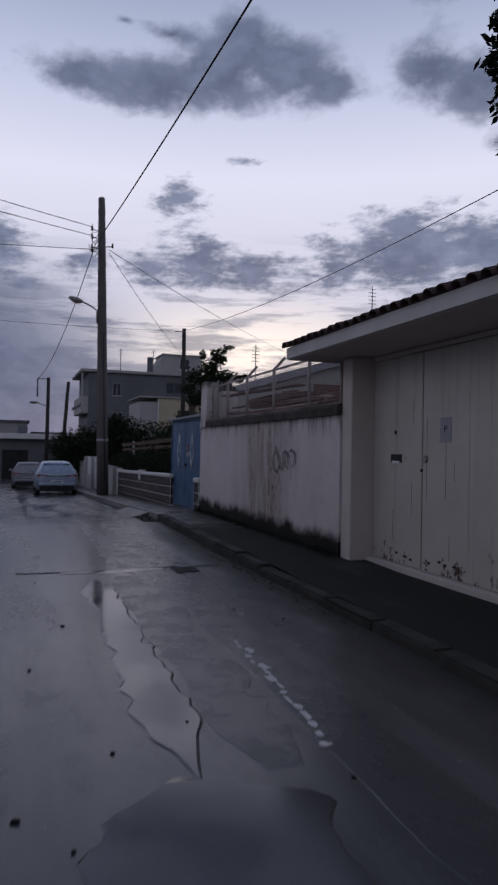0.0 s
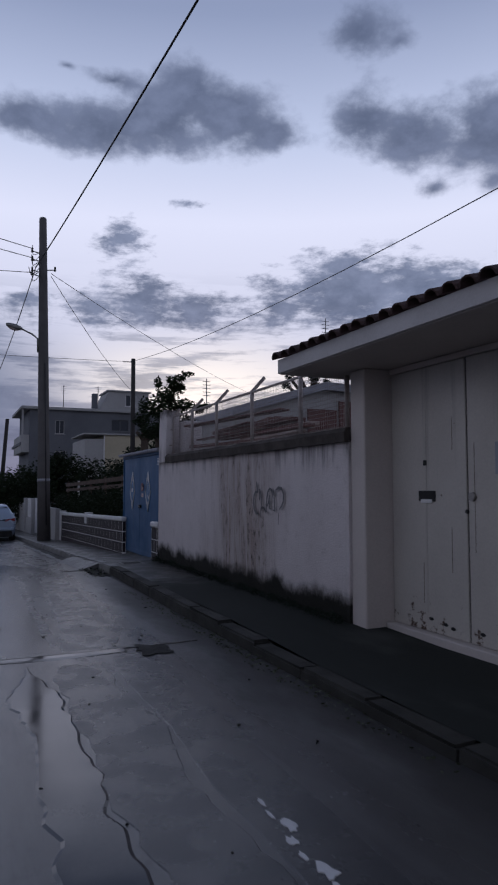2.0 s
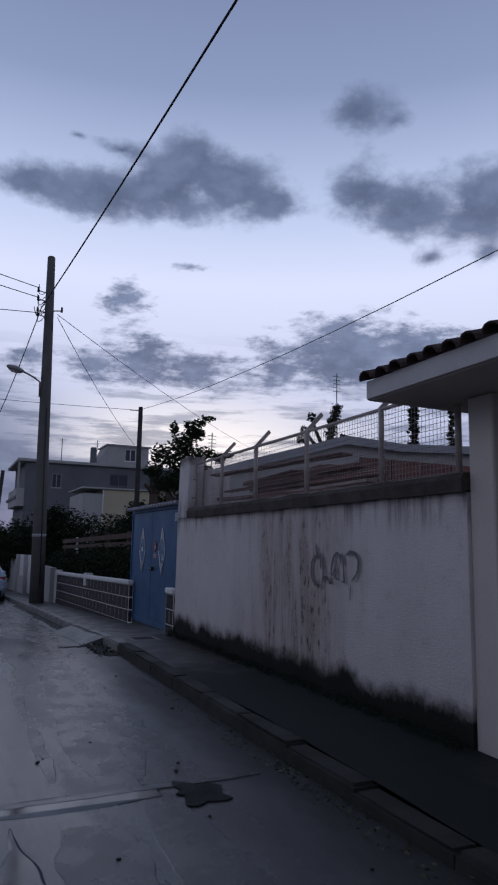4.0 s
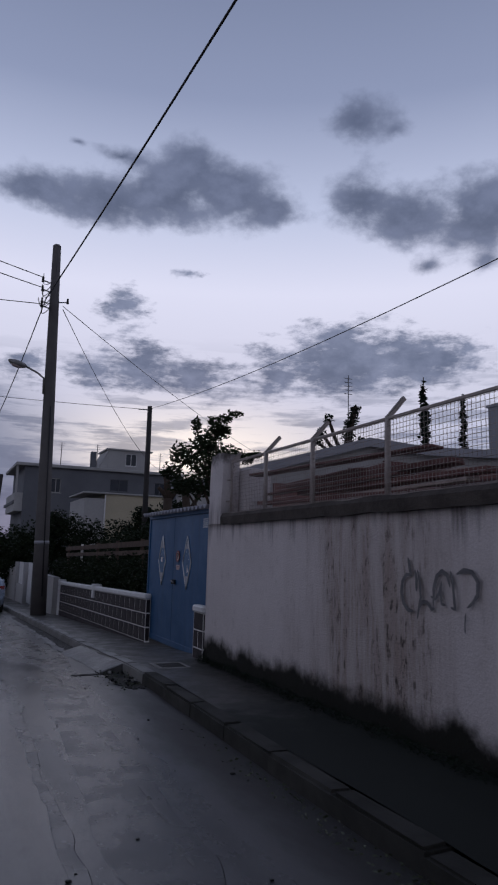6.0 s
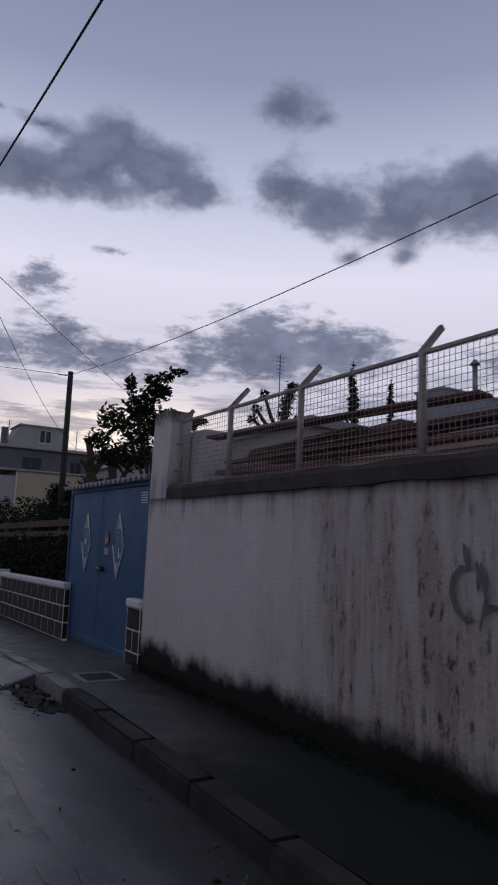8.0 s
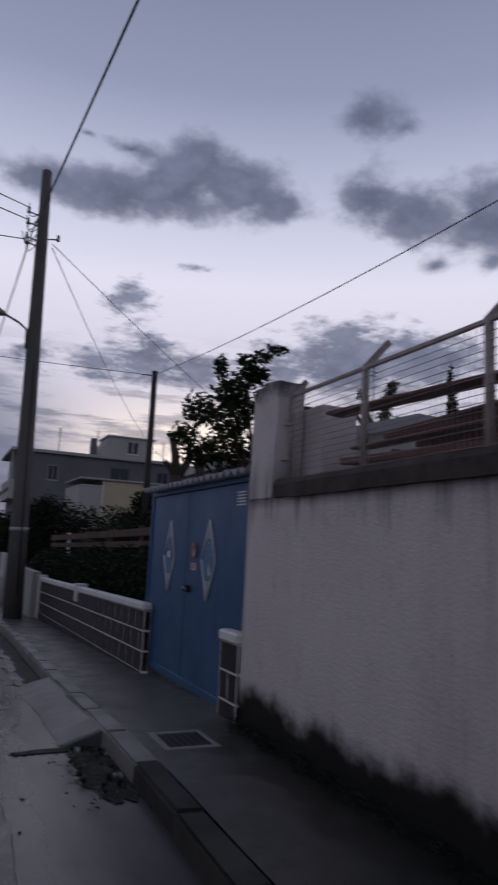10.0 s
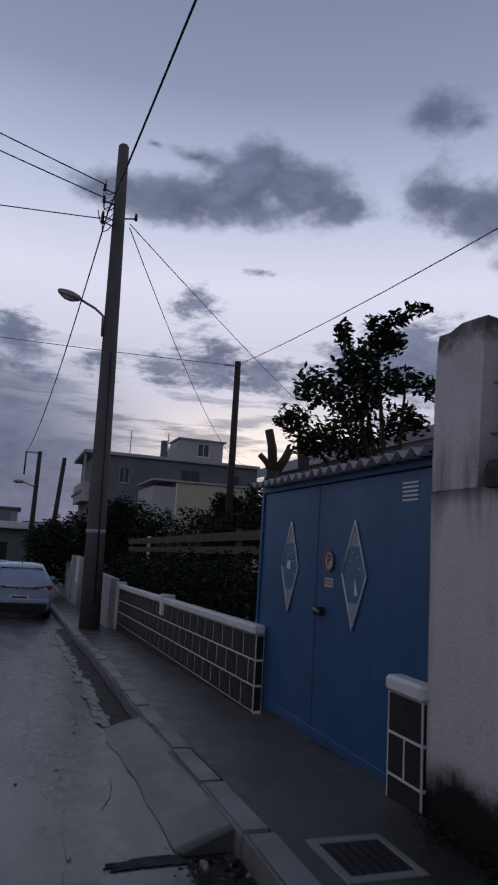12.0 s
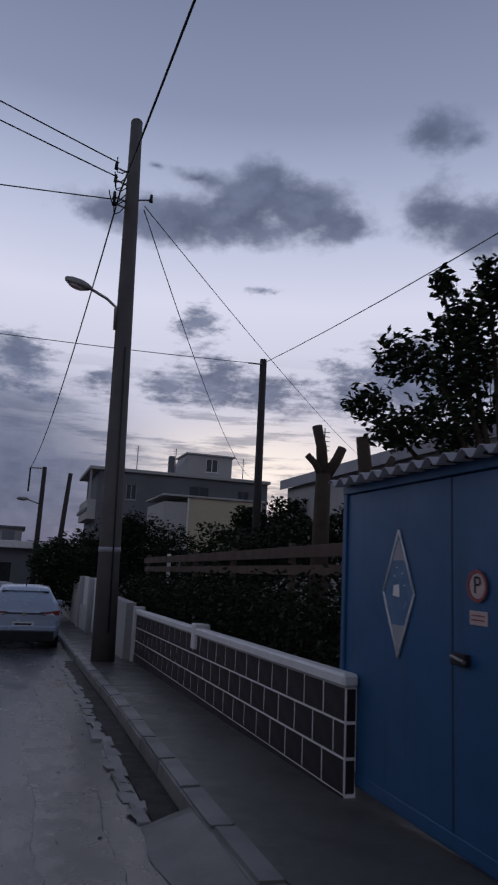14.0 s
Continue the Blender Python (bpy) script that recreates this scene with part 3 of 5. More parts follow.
# the shallow drain opening in the pavement
drain = thing("drain_cover", "sunken dark drain cover with a pale concrete rim in the pavement", "drain cover")
DZ = pave_z(-0.4)
boxed("cover", "black", drain, (-0.80, -0.46, -0.60, -0.24, DZ - 0.01, DZ + 0.006), 0.002)
for d in ((-0.85, -0.80, -0.66, -0.18), (-0.46, -0.42, -0.66, -0.18), (-0.80, -0.46, -0.66, -0.60), (-0.80, -0.46, -0.24, -0.18)):
    boxed("rim", "kerb", drain, (*d, DZ - 0.01, DZ + 0.012), 0.004)
for k in range(6):
    boxed("slot", "tar", drain, (-0.78 + k * 0.055, -0.765 + k * 0.055, -0.57, -0.27, DZ + 0.006, DZ + 0.009))

# ---- perimeter wall ----
wall = thing("wall_perimeter", "stained pale rendered wall with black moss at its foot", "wall", kind="structure")
bm = bmesh.new()
GRID_Y, GRID_Z = 90, 24
ring = []
front = [[bm.verts.new((0.012 * noise.noise((0, y * 0.9, z * 0.9)), y, z)) for z in np.linspace(-0.35, 2.0, GRID_Z)] for y in np.linspace(-6.9, 0.02, GRID_Y)]
back = [[bm.verts.new((0.2, y, z)) for z in (-0.35, 2.0)] for y in (-6.9, 0.02)]
for a, b in zip(front, front[1:]):
    for i in range(GRID_Z - 1):
        bm.faces.new((a[i], a[i + 1], b[i + 1], b[i])).smooth = True
bm.faces.new((back[0][0], back[1][0], back[1][1], back[0][1]))
bm.faces.new([r[-1] for r in front] + [back[1][1], back[0][1]])
bm.faces.new(front[0][::1] + [back[0][1], back[0][0]])
bm.faces.new(front[-1][::-1] + [back[1][0], back[1][1]])
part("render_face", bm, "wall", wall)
coping = bmesh.new()
n = 46
rows = []
for k in range(n + 1):
    y = -6.9 + 6.35 * k / n
    j = 0.018 * noise.noise((y * 2.3, 5, 0))
    rows.append([coping.verts.new(p) for p in ((-0.05 + j, y, 1.985 + j), (-0.055 + j, y, 2.09), (-0.02, y, 2.135 + j), (0.22, y, 2.15 + j), (0.24, y, 1.985))])
for a, b in zip(rows, rows[1:]):
    for i in range(5):
        coping.faces.new((a[i], a[(i + 1) % 5], b[(i + 1) % 5], b[i]))
coping.faces.new(rows[0])
coping.faces.new(rows[-1][::-1])
part("coping", coping, "coping", wall, "black-stained cracked concrete coping")
pier = bmesh.new()
for i, (z, yy, xx) in enumerate(((2.003, 0.015, 0.004), (2.2, 0.012, 0.002), (2.6, 0.0, 0.003), (2.93, -0.012, 0.005), (3.0, -0.02, 0.012))):
    r = [pier.verts.new(p) for p in ((xx, yy, z), (xx, -0.42 - 0.02 * i, z), (0.26, -0.42 - 0.02 * i, z), (0.26, yy, z))]
    if i:
        for k in range(4):
            pier.faces.new((old[k], r[k], r[(k + 1) % 4], old[(k + 1) % 4]))
    old = r
pier.faces.new(old)
bmesh.ops.subdivide_edges(pier, edges=pier.edges[:], cuts=3, use_grid_fill=True)
for vert in pier.verts:
    vert.co += Vector((noise.noise(vert.co * 2.5) * 0.012, noise.noise(vert.co * 2.5 + Vector((9, 0, 0))) * 0.012, 0.03 * noise.noise(vert.co * 5) if vert.co.z > 2.9 else 0))
part("pier", pier, "wall", wall, "tall end pier with soot-stained plaster")
# second, lower stub of the pier behind the netting
boxed("pier_return", "wall", wall, (0.28, 0.62, -0.75, -0.10, 1.0, 2.78), 0.015)
# sprayed tag, long strokes that cannot be read
tag = thing("graffiti", "faded black spray-painted tag on the rendered wall", "graffiti")
STROKES = [  # along the wall, up; half width
    (0.020, [(4.64, 1.60), (4.66, 1.52), (4.68, 1.45)]),
    (0.022, [(4.69, 1.45), (4.62, 1.46), (4.565, 1.40), (4.55, 1.31), (4.58, 1.22), (4.64, 1.17), (4.71, 1.17)]),
    (0.021, [(4.73, 1.50), (4.75, 1.42), (4.745, 1.33)]),
    (0.017, [(4.76, 1.50), (4.79, 1.40), (4.80, 1.28), (4.77, 1.18), (4.755, 1.11)]),
    (0.018, [(4.77, 1.19), (4.82, 1.25), (4.88, 1.25), (4.93, 1.20), (4.97, 1.21)]),
    (0.022, [(4.95, 1.22), (4.96, 1.36), (5.00, 1.46), (5.06, 1.50), (5.12, 1.47), (5.15, 1.38)]),
    (0.018, [(4.92, 1.30), (4.98, 1.28), (5.03, 1.34), (5.055, 1.42), (5.04, 1.34), (5.05, 1.25), (5.10, 1.24)]),
    (0.019, [(5.155, 1.50), (5.18, 1.40), (5.19, 1.30), (5.20, 1.22), (5.15, 1.23)]),
    (0.022, [(5.22, 1.48), (5.30, 1.51), (5.39, 1.50), (5.45, 1.43), (5.44, 1.34), (5.39, 1.28), (5.33, 1.24)]),
    (0.012, [(5.31, 1.20), (5.30, 1.12), (5.30, 1.05)])]
for wide, stroke in STROKES:
    bm = bmesh.new()
    prev = None
    fine = []
    for a, b in zip(stroke, stroke[1:]):
        fine += [(a[0] + (b[0] - a[0]) * f, a[1] + (b[1] - a[1]) * f) for f in (0, 0.25, 0.5, 0.75)]
    fine.append(stroke[-1])
    for i, (sy, sz) in enumerate(fine):
        nx, nz = fine[min(i + 1, len(fine) - 1)], fine[max(i - 1, 0)]
        t = Vector((nx[0] - nz[0], nx[1] - nz[1])).normalized()
        w = 0.82 * wide * (1 - 0.7 * abs(2 * i / (len(fine) - 1) - 1) ** 4) + 0.005 * noise.noise((sy * 9, sz * 9, 0))
        x = -0.019 - 0.00015 * i
        pair = [bm.verts.new((x, -(sy - t.y * w), sz + t.x * w)), bm.verts.new((x, -(sy + t.y * w), sz - t.x * w))]
        if prev:
            bm.faces.new((prev[0], prev[1], pair[1], pair[0]))
        prev = pair
    part("stroke", bm, "graffiti", tag)

# moss and weeds at the foot of the wall
moss = leaves("moss_fringe", "needle", None, [(-0.10 + 0.03 * math.sin(k * 2.1), -6.8 + k * 0.17, 0.15, 0.10, 0.13, 0.05 + 0.02 * math.sin(k)) for k in range(40)], 9000, 0.011, 5)
tagged(moss, "black moss and low weeds growing along the wall foot", "moss", kind="stuff")

# ---- netting fence on the wall ----
FENCE_X, RAIL_Z, BASE_Z = 0.13, 2.87, 2.12
POSTS = (-0.50, -1.59, -2.78, -4.17, -5.62, -6.68)
fence = thing("netting_fence", "cream-painted steel fence with square wire netting on the wall", "fence")
for y in POSTS:
    post = rod("post", "fence", fence, [(FENCE_X, y, BASE_Z - 0.05), (FENCE_X, y, RAIL_Z + 0.02)], 0.028 if y < -1 else 0.018, None, 10)
    bm = bmesh.new()
    slab(bm, -0.022, 0.022, -0.006, 0.006, 0, 0.30 if y < -1 else 0.2, 0.002)
    slab(bm, -0.022, -0.016, -0.006, 0.03, 0, 0.30 if y < -1 else 0.2)
    bm.transform(pose(FENCE_X, y, RAIL_Z, 0, 42, 0))
    arm = part("arm", bm, "fence", fence, "slanted steel arm")
boxed("top_rail", "fence", fence, (FENCE_X - 0.014, FENCE_X + 0.014, -6.68, -0.50, RAIL_Z - 0.014, RAIL_Z + 0.014), 0.003)
boxed("bottom_rail", "fence", fence, (FENCE_X - 0.008, FENCE_X + 0.008, -6.68, -0.50, BASE_Z + 0.03, BASE_Z + 0.045))
bm = bmesh.new()
step = 0.048
for k in range(int(6.18 / step)):
    y = -6.68 + k * step
    w = 0.004 * noise.noise((y * 3, 0, 0))
    tube(bm, [(FENCE_X - 0.018 + w, y, BASE_Z + 0.03), (FENCE_X - 0.018 - w, y + 2 * w, 2.5), (FENCE_X - 0.018, y, RAIL_Z)], 0.0024, None, 4)
for k in range(15):
    z = BASE_Z + 0.05 + k * step
    tube(bm, [(FENCE_X - 0.021, -6.68 + 0.62 * j, z + 0.005 * noise.noise((j * 2.3, z * 9, 0))) for j in range(11)], 0.0024, None, 4)
tagged(part("netting", bm, "fence", fence, "square welded wire netting"), kind="stuff")
for z in (2.32, 2.62):
    rod("bracket", "fence", fence, [(0.05, -0.40, z), (FENCE_X, -0.52, z)], 0.012, None, 6)

# ---- timber stacked behind the fence ----
for k, y in enumerate((-0.9, -2.6, -4.3)):
    tr = thing("trestle", "rough wooden trestle under the stacked timber", "trestle", "trestles")
    for x in (0.75, 1.9):
        boxed("leg", "rail", tr, (x - 0.05, x + 0.05, y - 0.05, y + 0.05, -0.2, 2.06), 0.005)
    boxed("bearer", "rail", tr, (0.55, 2.2, y - 0.06, y + 0.06, 2.06, 2.18), 0.005)
rng = random.Random(11)
layer = 2.18
for level in range(7):
    for col in range(max(2, 5 - level // 2) if level % 2 == 0 else 3):
        ln = rng.uniform(2.2, 4.8)
        x = 0.58 + col * 0.33 * (1 if level % 2 == 0 else 1.7) + rng.uniform(-0.06, 0.06)
        y0 = rng.uniform(-5.9, -4.3) + 0.30 * level + rng.uniform(-0.3, 0.3)
        ln = min(ln, -0.95 - y0)
        bm = bmesh.new()
        thick = rng.choice((0.025, 0.035, 0.05))
        slab(bm, -0.08, 0.08, 0, ln, 0.062 - thick, 0.062, 0.004)
        bm.transform(pose(x, y0, layer, rng.uniform(-1.2, 1.2), rng.uniform(-4, 4), rng.uniform(-7, 7)))
        pale = rng.random() < 0.3
        one("timber_beam", bm, "timber_pale" if pale else "timber", ("pale weathered sawn plank" if pale else "long red-brown sawn timber beam") + " lying in a loose stack", "timber beam", "stacked timber")
    layer += 0.066

# ---- gatehouse with tiled canopy ----
house_gate = thing("gate_portal", "cream rendered gate portal with a projecting tiled canopy", "gate portal", kind="structure")
boxed("pillar", "portal", house_gate, (0.03, 0.42, -7.16, -6.90, -0.3, 2.72), 0.012, "cream plastered pillar")
boxed("pillar", "portal", house_gate, (0.03, 0.42, -12.6, -10.75, -0.3, 2.72), 0.012)
boxed("lintel", "portal", house_gate, (0.33, 0.60, -10.75, -7.163, 2.665, 2.72), 0.006)
boxed("threshold", "portal", house_gate, (0.26, 0.5, -10.75, -7.163, -0.1, 0.165), 0.01)
canopy = part("canopy", (lambda b: (slab(b, -0.55, 1.5, -12.8, -6.42, 2.725, 2.79, 0.006), b)[1])(bmesh.new()), "portal", house_gate, "plain plastered soffit slab")
boxed("fascia", "fascia", house_gate, (-0.575, -0.552, -12.8, -6.415, 2.735, 2.885), 0.004, "white fascia board")
boxed("fascia_end", "fascia", house_gate, (-0.55, 1.5, -6.417, -6.395, 2.735, 2.885), 0.004)
roof = boxed("roof_deck", "rail", house_gate, (-0.54, 1.5, -12.8, -6.42, 2.793, 2.865))


def tile_mesh():
    bm = bmesh.new()
    rows_t = []
    for y in (0, 0.42):
        r = 0.085 if y == 0 else 0.07
        outer = [bm.verts.new((y, r * math.cos(a), r * math.sin(a) * 0.85)) for a in (math.pi * k / 6 for k in range(7))]
        inner = [bm.verts.new((y, (r - 0.014) * math.cos(a), (r - 0.014) * math.sin(a) * 0.85)) for a in (math.pi * k / 6 for k in range(7))]
        rows_t.append((outer, inner))
    (o0, i0), (o1, i1) = rows_t
    for k in range(6):
        bm.faces.new((o0[k], o0[k + 1], o1[k + 1], o1[k]))
        bm.faces.new((i0[k + 1], i0[k], i1[k], i1[k + 1]))
        bm.faces.new((o0[k + 1], o0[k], i0[k], i0[k + 1]))
    me = bpy.data.meshes.new("roof_tile")
    bm.to_mesh(me)
    bm.free()
    me.materials.append(M["tile"])
    return me


TILE = tile_mesh()
rng = random.Random(3)
for row in range(5):
    for k in range(33):
        ob = new("roof_tile", TILE)
        ob.parent = house_gate
        ob.matrix_basis = pose(-0.63 + row * 0.36 + rng.uniform(-0.012, 0.012), -6.49 - k * 0.195, 2.878 + row * 0.11 + rng.uniform(-0.006, 0.006), rng.uniform(-3, 3), -17, rng.uniform(-2, 2))

gate = thing("double_gate", "closed cream-painted double steel gate with rust spots", "gate")
for y0, y1 in ((-8.255, -7.17), (-10.74, -8.275)):
    leaf = boxed("leaf", "gate", gate, (0.355, 0.395, y0, y1, 0.17, 2.66), 0.006)
    for f, z0, z1 in ((0.18, 0.75, 1.15), (0.16, 1.85, 2.15), (0.55, 0.42, 0.8)) if y1 > -8 else ((0.965, 0.95, 1.9), (0.82, 1.0, 1.75), (0.79, 0.35, 0.62), (0.76, 1.2, 1.4), (0.4, 0.5, 1.6)):
        yy = y0 + (y1 - y0) * f
        boxed("weld_seam", "rail", leaf, (0.3535, 0.3555, yy, yy + 0.005, z0, z1))
    for f in (0.5,) if y1 > -8 else (0.33, 0.66):
        yy = y0 + (y1 - y0) * f
        boxed("stiffener", "gate", leaf, (0.351, 0.3555, yy, yy + 0.03, 0.34, 2.5), 0.002)
boxed("seam", "black", gate, (0.37, 0.385, -8.275, -8.255, 0.17, 2.66))
slot = boxed("letter_slot", "black", gate, (0.346, 0.356, -7.84, -7.60, 1.38, 1.48), 0.002, "black letter slot")
boxed("flap", "white", slot, (0.338, 0.349, -7.80, -7.64, 1.365, 1.40), 0.003)
boxed("peephole", "black", gate, (0.348, 0.356, -7.72, -7.67, 1.72, 1.77), 0.003)
rod("lock", "steel", gate, [(0.36, -8.34, 1.43), (0.325, -8.34, 1.43)], 0.042, 0.036, 14, "round steel lock")
rod("keyhole", "black", gate, [(0.36, -8.265, 1.30), (0.343, -8.265, 1.30)], 0.02, None, 10)
plaque = boxed("notice", "roof_sheet", gate, (0.349, 0.356, -8.81, -8.61, 1.62, 1.89), 0.002, "faded grey notice with a letter P")
for k, (y, z) in enumerate(((-7.75, 0.29), (-7.95, 0.27), (-8.05, 0.25), (-8.42, 0.27), (-8.62, 0.31), (-8.72, 0.29), (-8.88, 0.30))):
    bm = bmesh.new()
    bmesh.ops.create_icosphere(bm, subdivisions=2, radius=1.0, matrix=pose(0.3545, y, z) @ Matrix.Diagonal((0.003, 0.035, 0.016, 1)))
    part("rust_spot", bm, "black", gate)


def letters(text, size, mat, parent, m, name="lettering"):
    cu = bpy.data.curves.new(name, "FONT")
    cu.body, cu.size, cu.extrude, cu.align_x, cu.align_y = text, size, 0.0015, "CENTER", "CENTER"
    tmp = bpy.data.objects.new("tmp", cu)
    scene.collection.objects.link(tmp)
    bpy.context.view_layer.update()
    me = bpy.data.meshes.new_from_object(tmp.evaluated_get(bpy.context.evaluated_depsgraph_get()))
    bpy.data.objects.remove(tmp)
    me.materials.clear()
    me.materials.append(M[mat])
    ob = new(name, me)
    ob.parent = parent
    ob.matrix_basis = m
    return ob


FACE_STREET = pose(0, 0, 0, 90, 0, -90)  # letters that face the street
letters("P", 0.11, "black", plaque, Matrix.Translation((0.347, -8.71, 1.76)) @ FACE_STREET)

# ---- blue gate ----
bg = thing("blue_gate", "closed blue steel gate with diamond windows and corrugated top", "gate")
BX = 0.13
for y0, y1 in ((0.02, 1.93), (1.945, 3.34)):
    leaf = boxed("leaf", "blue", bg, (BX, BX + 0.04, y0, y1, road_z(2) + 0.16, 2.19), 0.004)
boxed("frame", "blue", bg, (BX - 0.02, BX + 0.06, 3.34, 3.40, road_z(3.3) + 0.1, 2.24), 0.006)
boxed("header", "blue", bg, (BX - 0.025, BX + 0.05, 0.02, 3.40, 2.195, 2.26), 0.006)
boxed("kick_rail", "blue", bg, (BX - 0.012, BX - 0.001, 0.3, 3.3, road_z(2) + 0.18, road_z(2) + 0.26), 0.003)
for k, (yc, zt, zb, hw) in enumerate(((1.235, 1.86, 1.01, 0.20), (2.545, 1.88, 1.02, 0.20))):
    zc = (zt + zb) / 2
    ring = [(yc, zt), (yc - hw, zc), (yc, zb), (yc + hw, zc)]
    bm = bmesh.new()
    bm.faces.new([bm.verts.new((BX - 0.006, y, z)) for y, z in ring])
    ex = bmesh.ops.extrude_face_region(bm, geom=bm.faces[:])["geom"]
    bmesh.ops.translate(bm, vec=(0.005, 0, 0), verts=[g for g in ex if isinstance(g, bmesh.types.BMVert)])
    pane = part("diamond_window", bm, "glass_blue", bg, "blue painted pane showing a small white sail")
    for (ay, az), (by, bz) in zip(ring, ring[1:] + ring[:1]):
        rod("diamond_frame", "white", bg, [(BX - 0.010, ay, az), (BX - 0.010, by, bz)], 0.008, None, 6)
    bm = bmesh.new()
    pts = ((-0.02, -0.16), (-0.075, -0.15), (-0.02, -0.02)) if k == 0 else ((0.07, -0.02), (-0.02, -0.03), (-0.015, 0.06), (0.06, 0.05))
    bm.faces.new([bm.verts.new((BX - 0.0105, yc + a, zc + b)) for a, b in pts])
    part("sail", bm, "white", pane)
    bm = bmesh.new()
    bm.faces.new([bm.verts.new((BX - 0.0095, yc + a, zc + b)) for a, b in ((0, -0.40), (0.095, -0.215), (-0.095, -0.215))])
    part("sea", bm, "roof_sheet", pane)
    bm = bmesh.new()
    bm.faces.new([bm.verts.new((BX - 0.0095, yc + a, zc + b)) for a, b in ((0, 0.37), (-0.08, 0.22), (0.08, 0.22))])
    part("cloud", bm, "roof_sheet", pane)
    for a, b in ((0.05, 0.11), (-0.05, 0.13), (0.02, 0.17), (-0.08, 0.05)):
        boxed("gull", "white", pane, (BX - 0.011, BX - 0.009, yc + a - 0.012, yc + a + 0.012, zc + b, zc + b + 0.006))
sign = thing("parking_sign", "faded round red-rimmed sign with a letter P", "sign")
rod("disc", "sign_pale", sign, [(BX - 0.001, 1.68, 1.53), (BX - 0.012, 1.68, 1.53)], 0.072, None, 28)
bm = bmesh.new()
bmesh.ops.create_circle(bm, radius=0.092, segments=32)
inner = bmesh.ops.create_circle(bm, radius=0.074, segments=32)
bmesh.ops.bridge_loops(bm, edges=bm.edges[:])
bmesh.ops.solidify(bm, geom=bm.faces[:], thickness=0.006)
bm.transform(Matrix.Translation((BX - 0.012, 1.68, 1.53)) @ FACE_STREET)
part("rim", bm, "sign_red", sign, "red rim")
letters("P", 0.14, "black", sign, Matrix.Translation((BX - 0.0145, 1.68, 1.53)) @ FACE_STREET)
plate = one("notice_plate", (lambda b: (slab(b, BX - 0.008, BX - 0.001, 1.60, 1.76, 1.31, 1.39, 0.002), b)[1])(bmesh.new()), "sign_pale", "small faded pinkish notice plate on the blue gate", "sign")
for k in range(2):
    boxed("line", "sign_red", plate, (BX - 0.010, BX - 0.0085, 1.62, 1.74, 1.335 + 0.025 * k, 1.343 + 0.025 * k))
lock = boxed("lock_box", "black", bg, (BX - 0.045, BX - 0.001, 1.76, 1.90, 1.07, 1.14), 0.006)
rod("handle", "steel", bg, [(BX - 0.05, 1.88, 1.12), (BX - 0.06, 1.74, 1.10)], 0.012, None, 8)
boxed("seam", "black", bg, (BX + 0.004, BX + 0.03, 1.93, 1.945, road_z(2) + 0.17, 2.19))
flag = thing("flag_sticker", "small blue and white striped flag sticker", "sticker")
for k in range(5):
    boxed("stripe", "white", flag, (BX - 0.005, BX - 0.001, 0.36, 0.56, 1.98 + k * 0.03, 1.993 + k * 0.03))
top = bmesh.new()
ncor = 120
cols = []
for k in range(ncor + 1):
    y = 0.06 + 3.34 * k / ncor
    z = 2.285 + 0.032 * math.sin(2 * math.pi * (y / 0.175))
    cols.append([top.verts.new((x, y, z + 0.10 * (x - BX) + dz2)) for x, dz2 in ((BX - 0.16, 0.006), (BX + 0.9, 0.006), (BX + 0.9, 0.0), (BX - 0.16, 0.0))])
for a, b in zip(cols, cols[1:]):
    for i in range(4):
        top.faces.new((a[i], b[i], b[(i + 1) % 4], a[(i + 1) % 4])).smooth = True
sheet = part("corrugated_roof", top, "roof_sheet", bg, "grey corrugated fibre-cement sheet")
boxed("batten", "tar", bg, (BX - 0.10, BX + 0.03, 0.06, 3.38, 2.262, 2.275))


# ---- brick garden walls ----
def brick_mesh(length, height):
    bm = bmesh.new()
    slab(bm, -0.0015, 0.03, 0.009, length - 0.009, 0.009, height - 0.009)
    edges = [e for e in bm.edges if all(vert.co.x < 0 for vert in e.verts)]
    bmesh.ops.bevel(bm, geom=edges, offset=0.001, segments=1, affect="EDGES")
    me = bpy.data.meshes.new("brick")
    bm.to_mesh(me)
    bm.free()
    me.materials.append(M["brick"])
    return me


COURSE, BLEN = 0.25, 0.385
BRICK, HALF = brick_mesh(BLEN, COURSE), brick_mesh(BLEN / 2, COURSE)


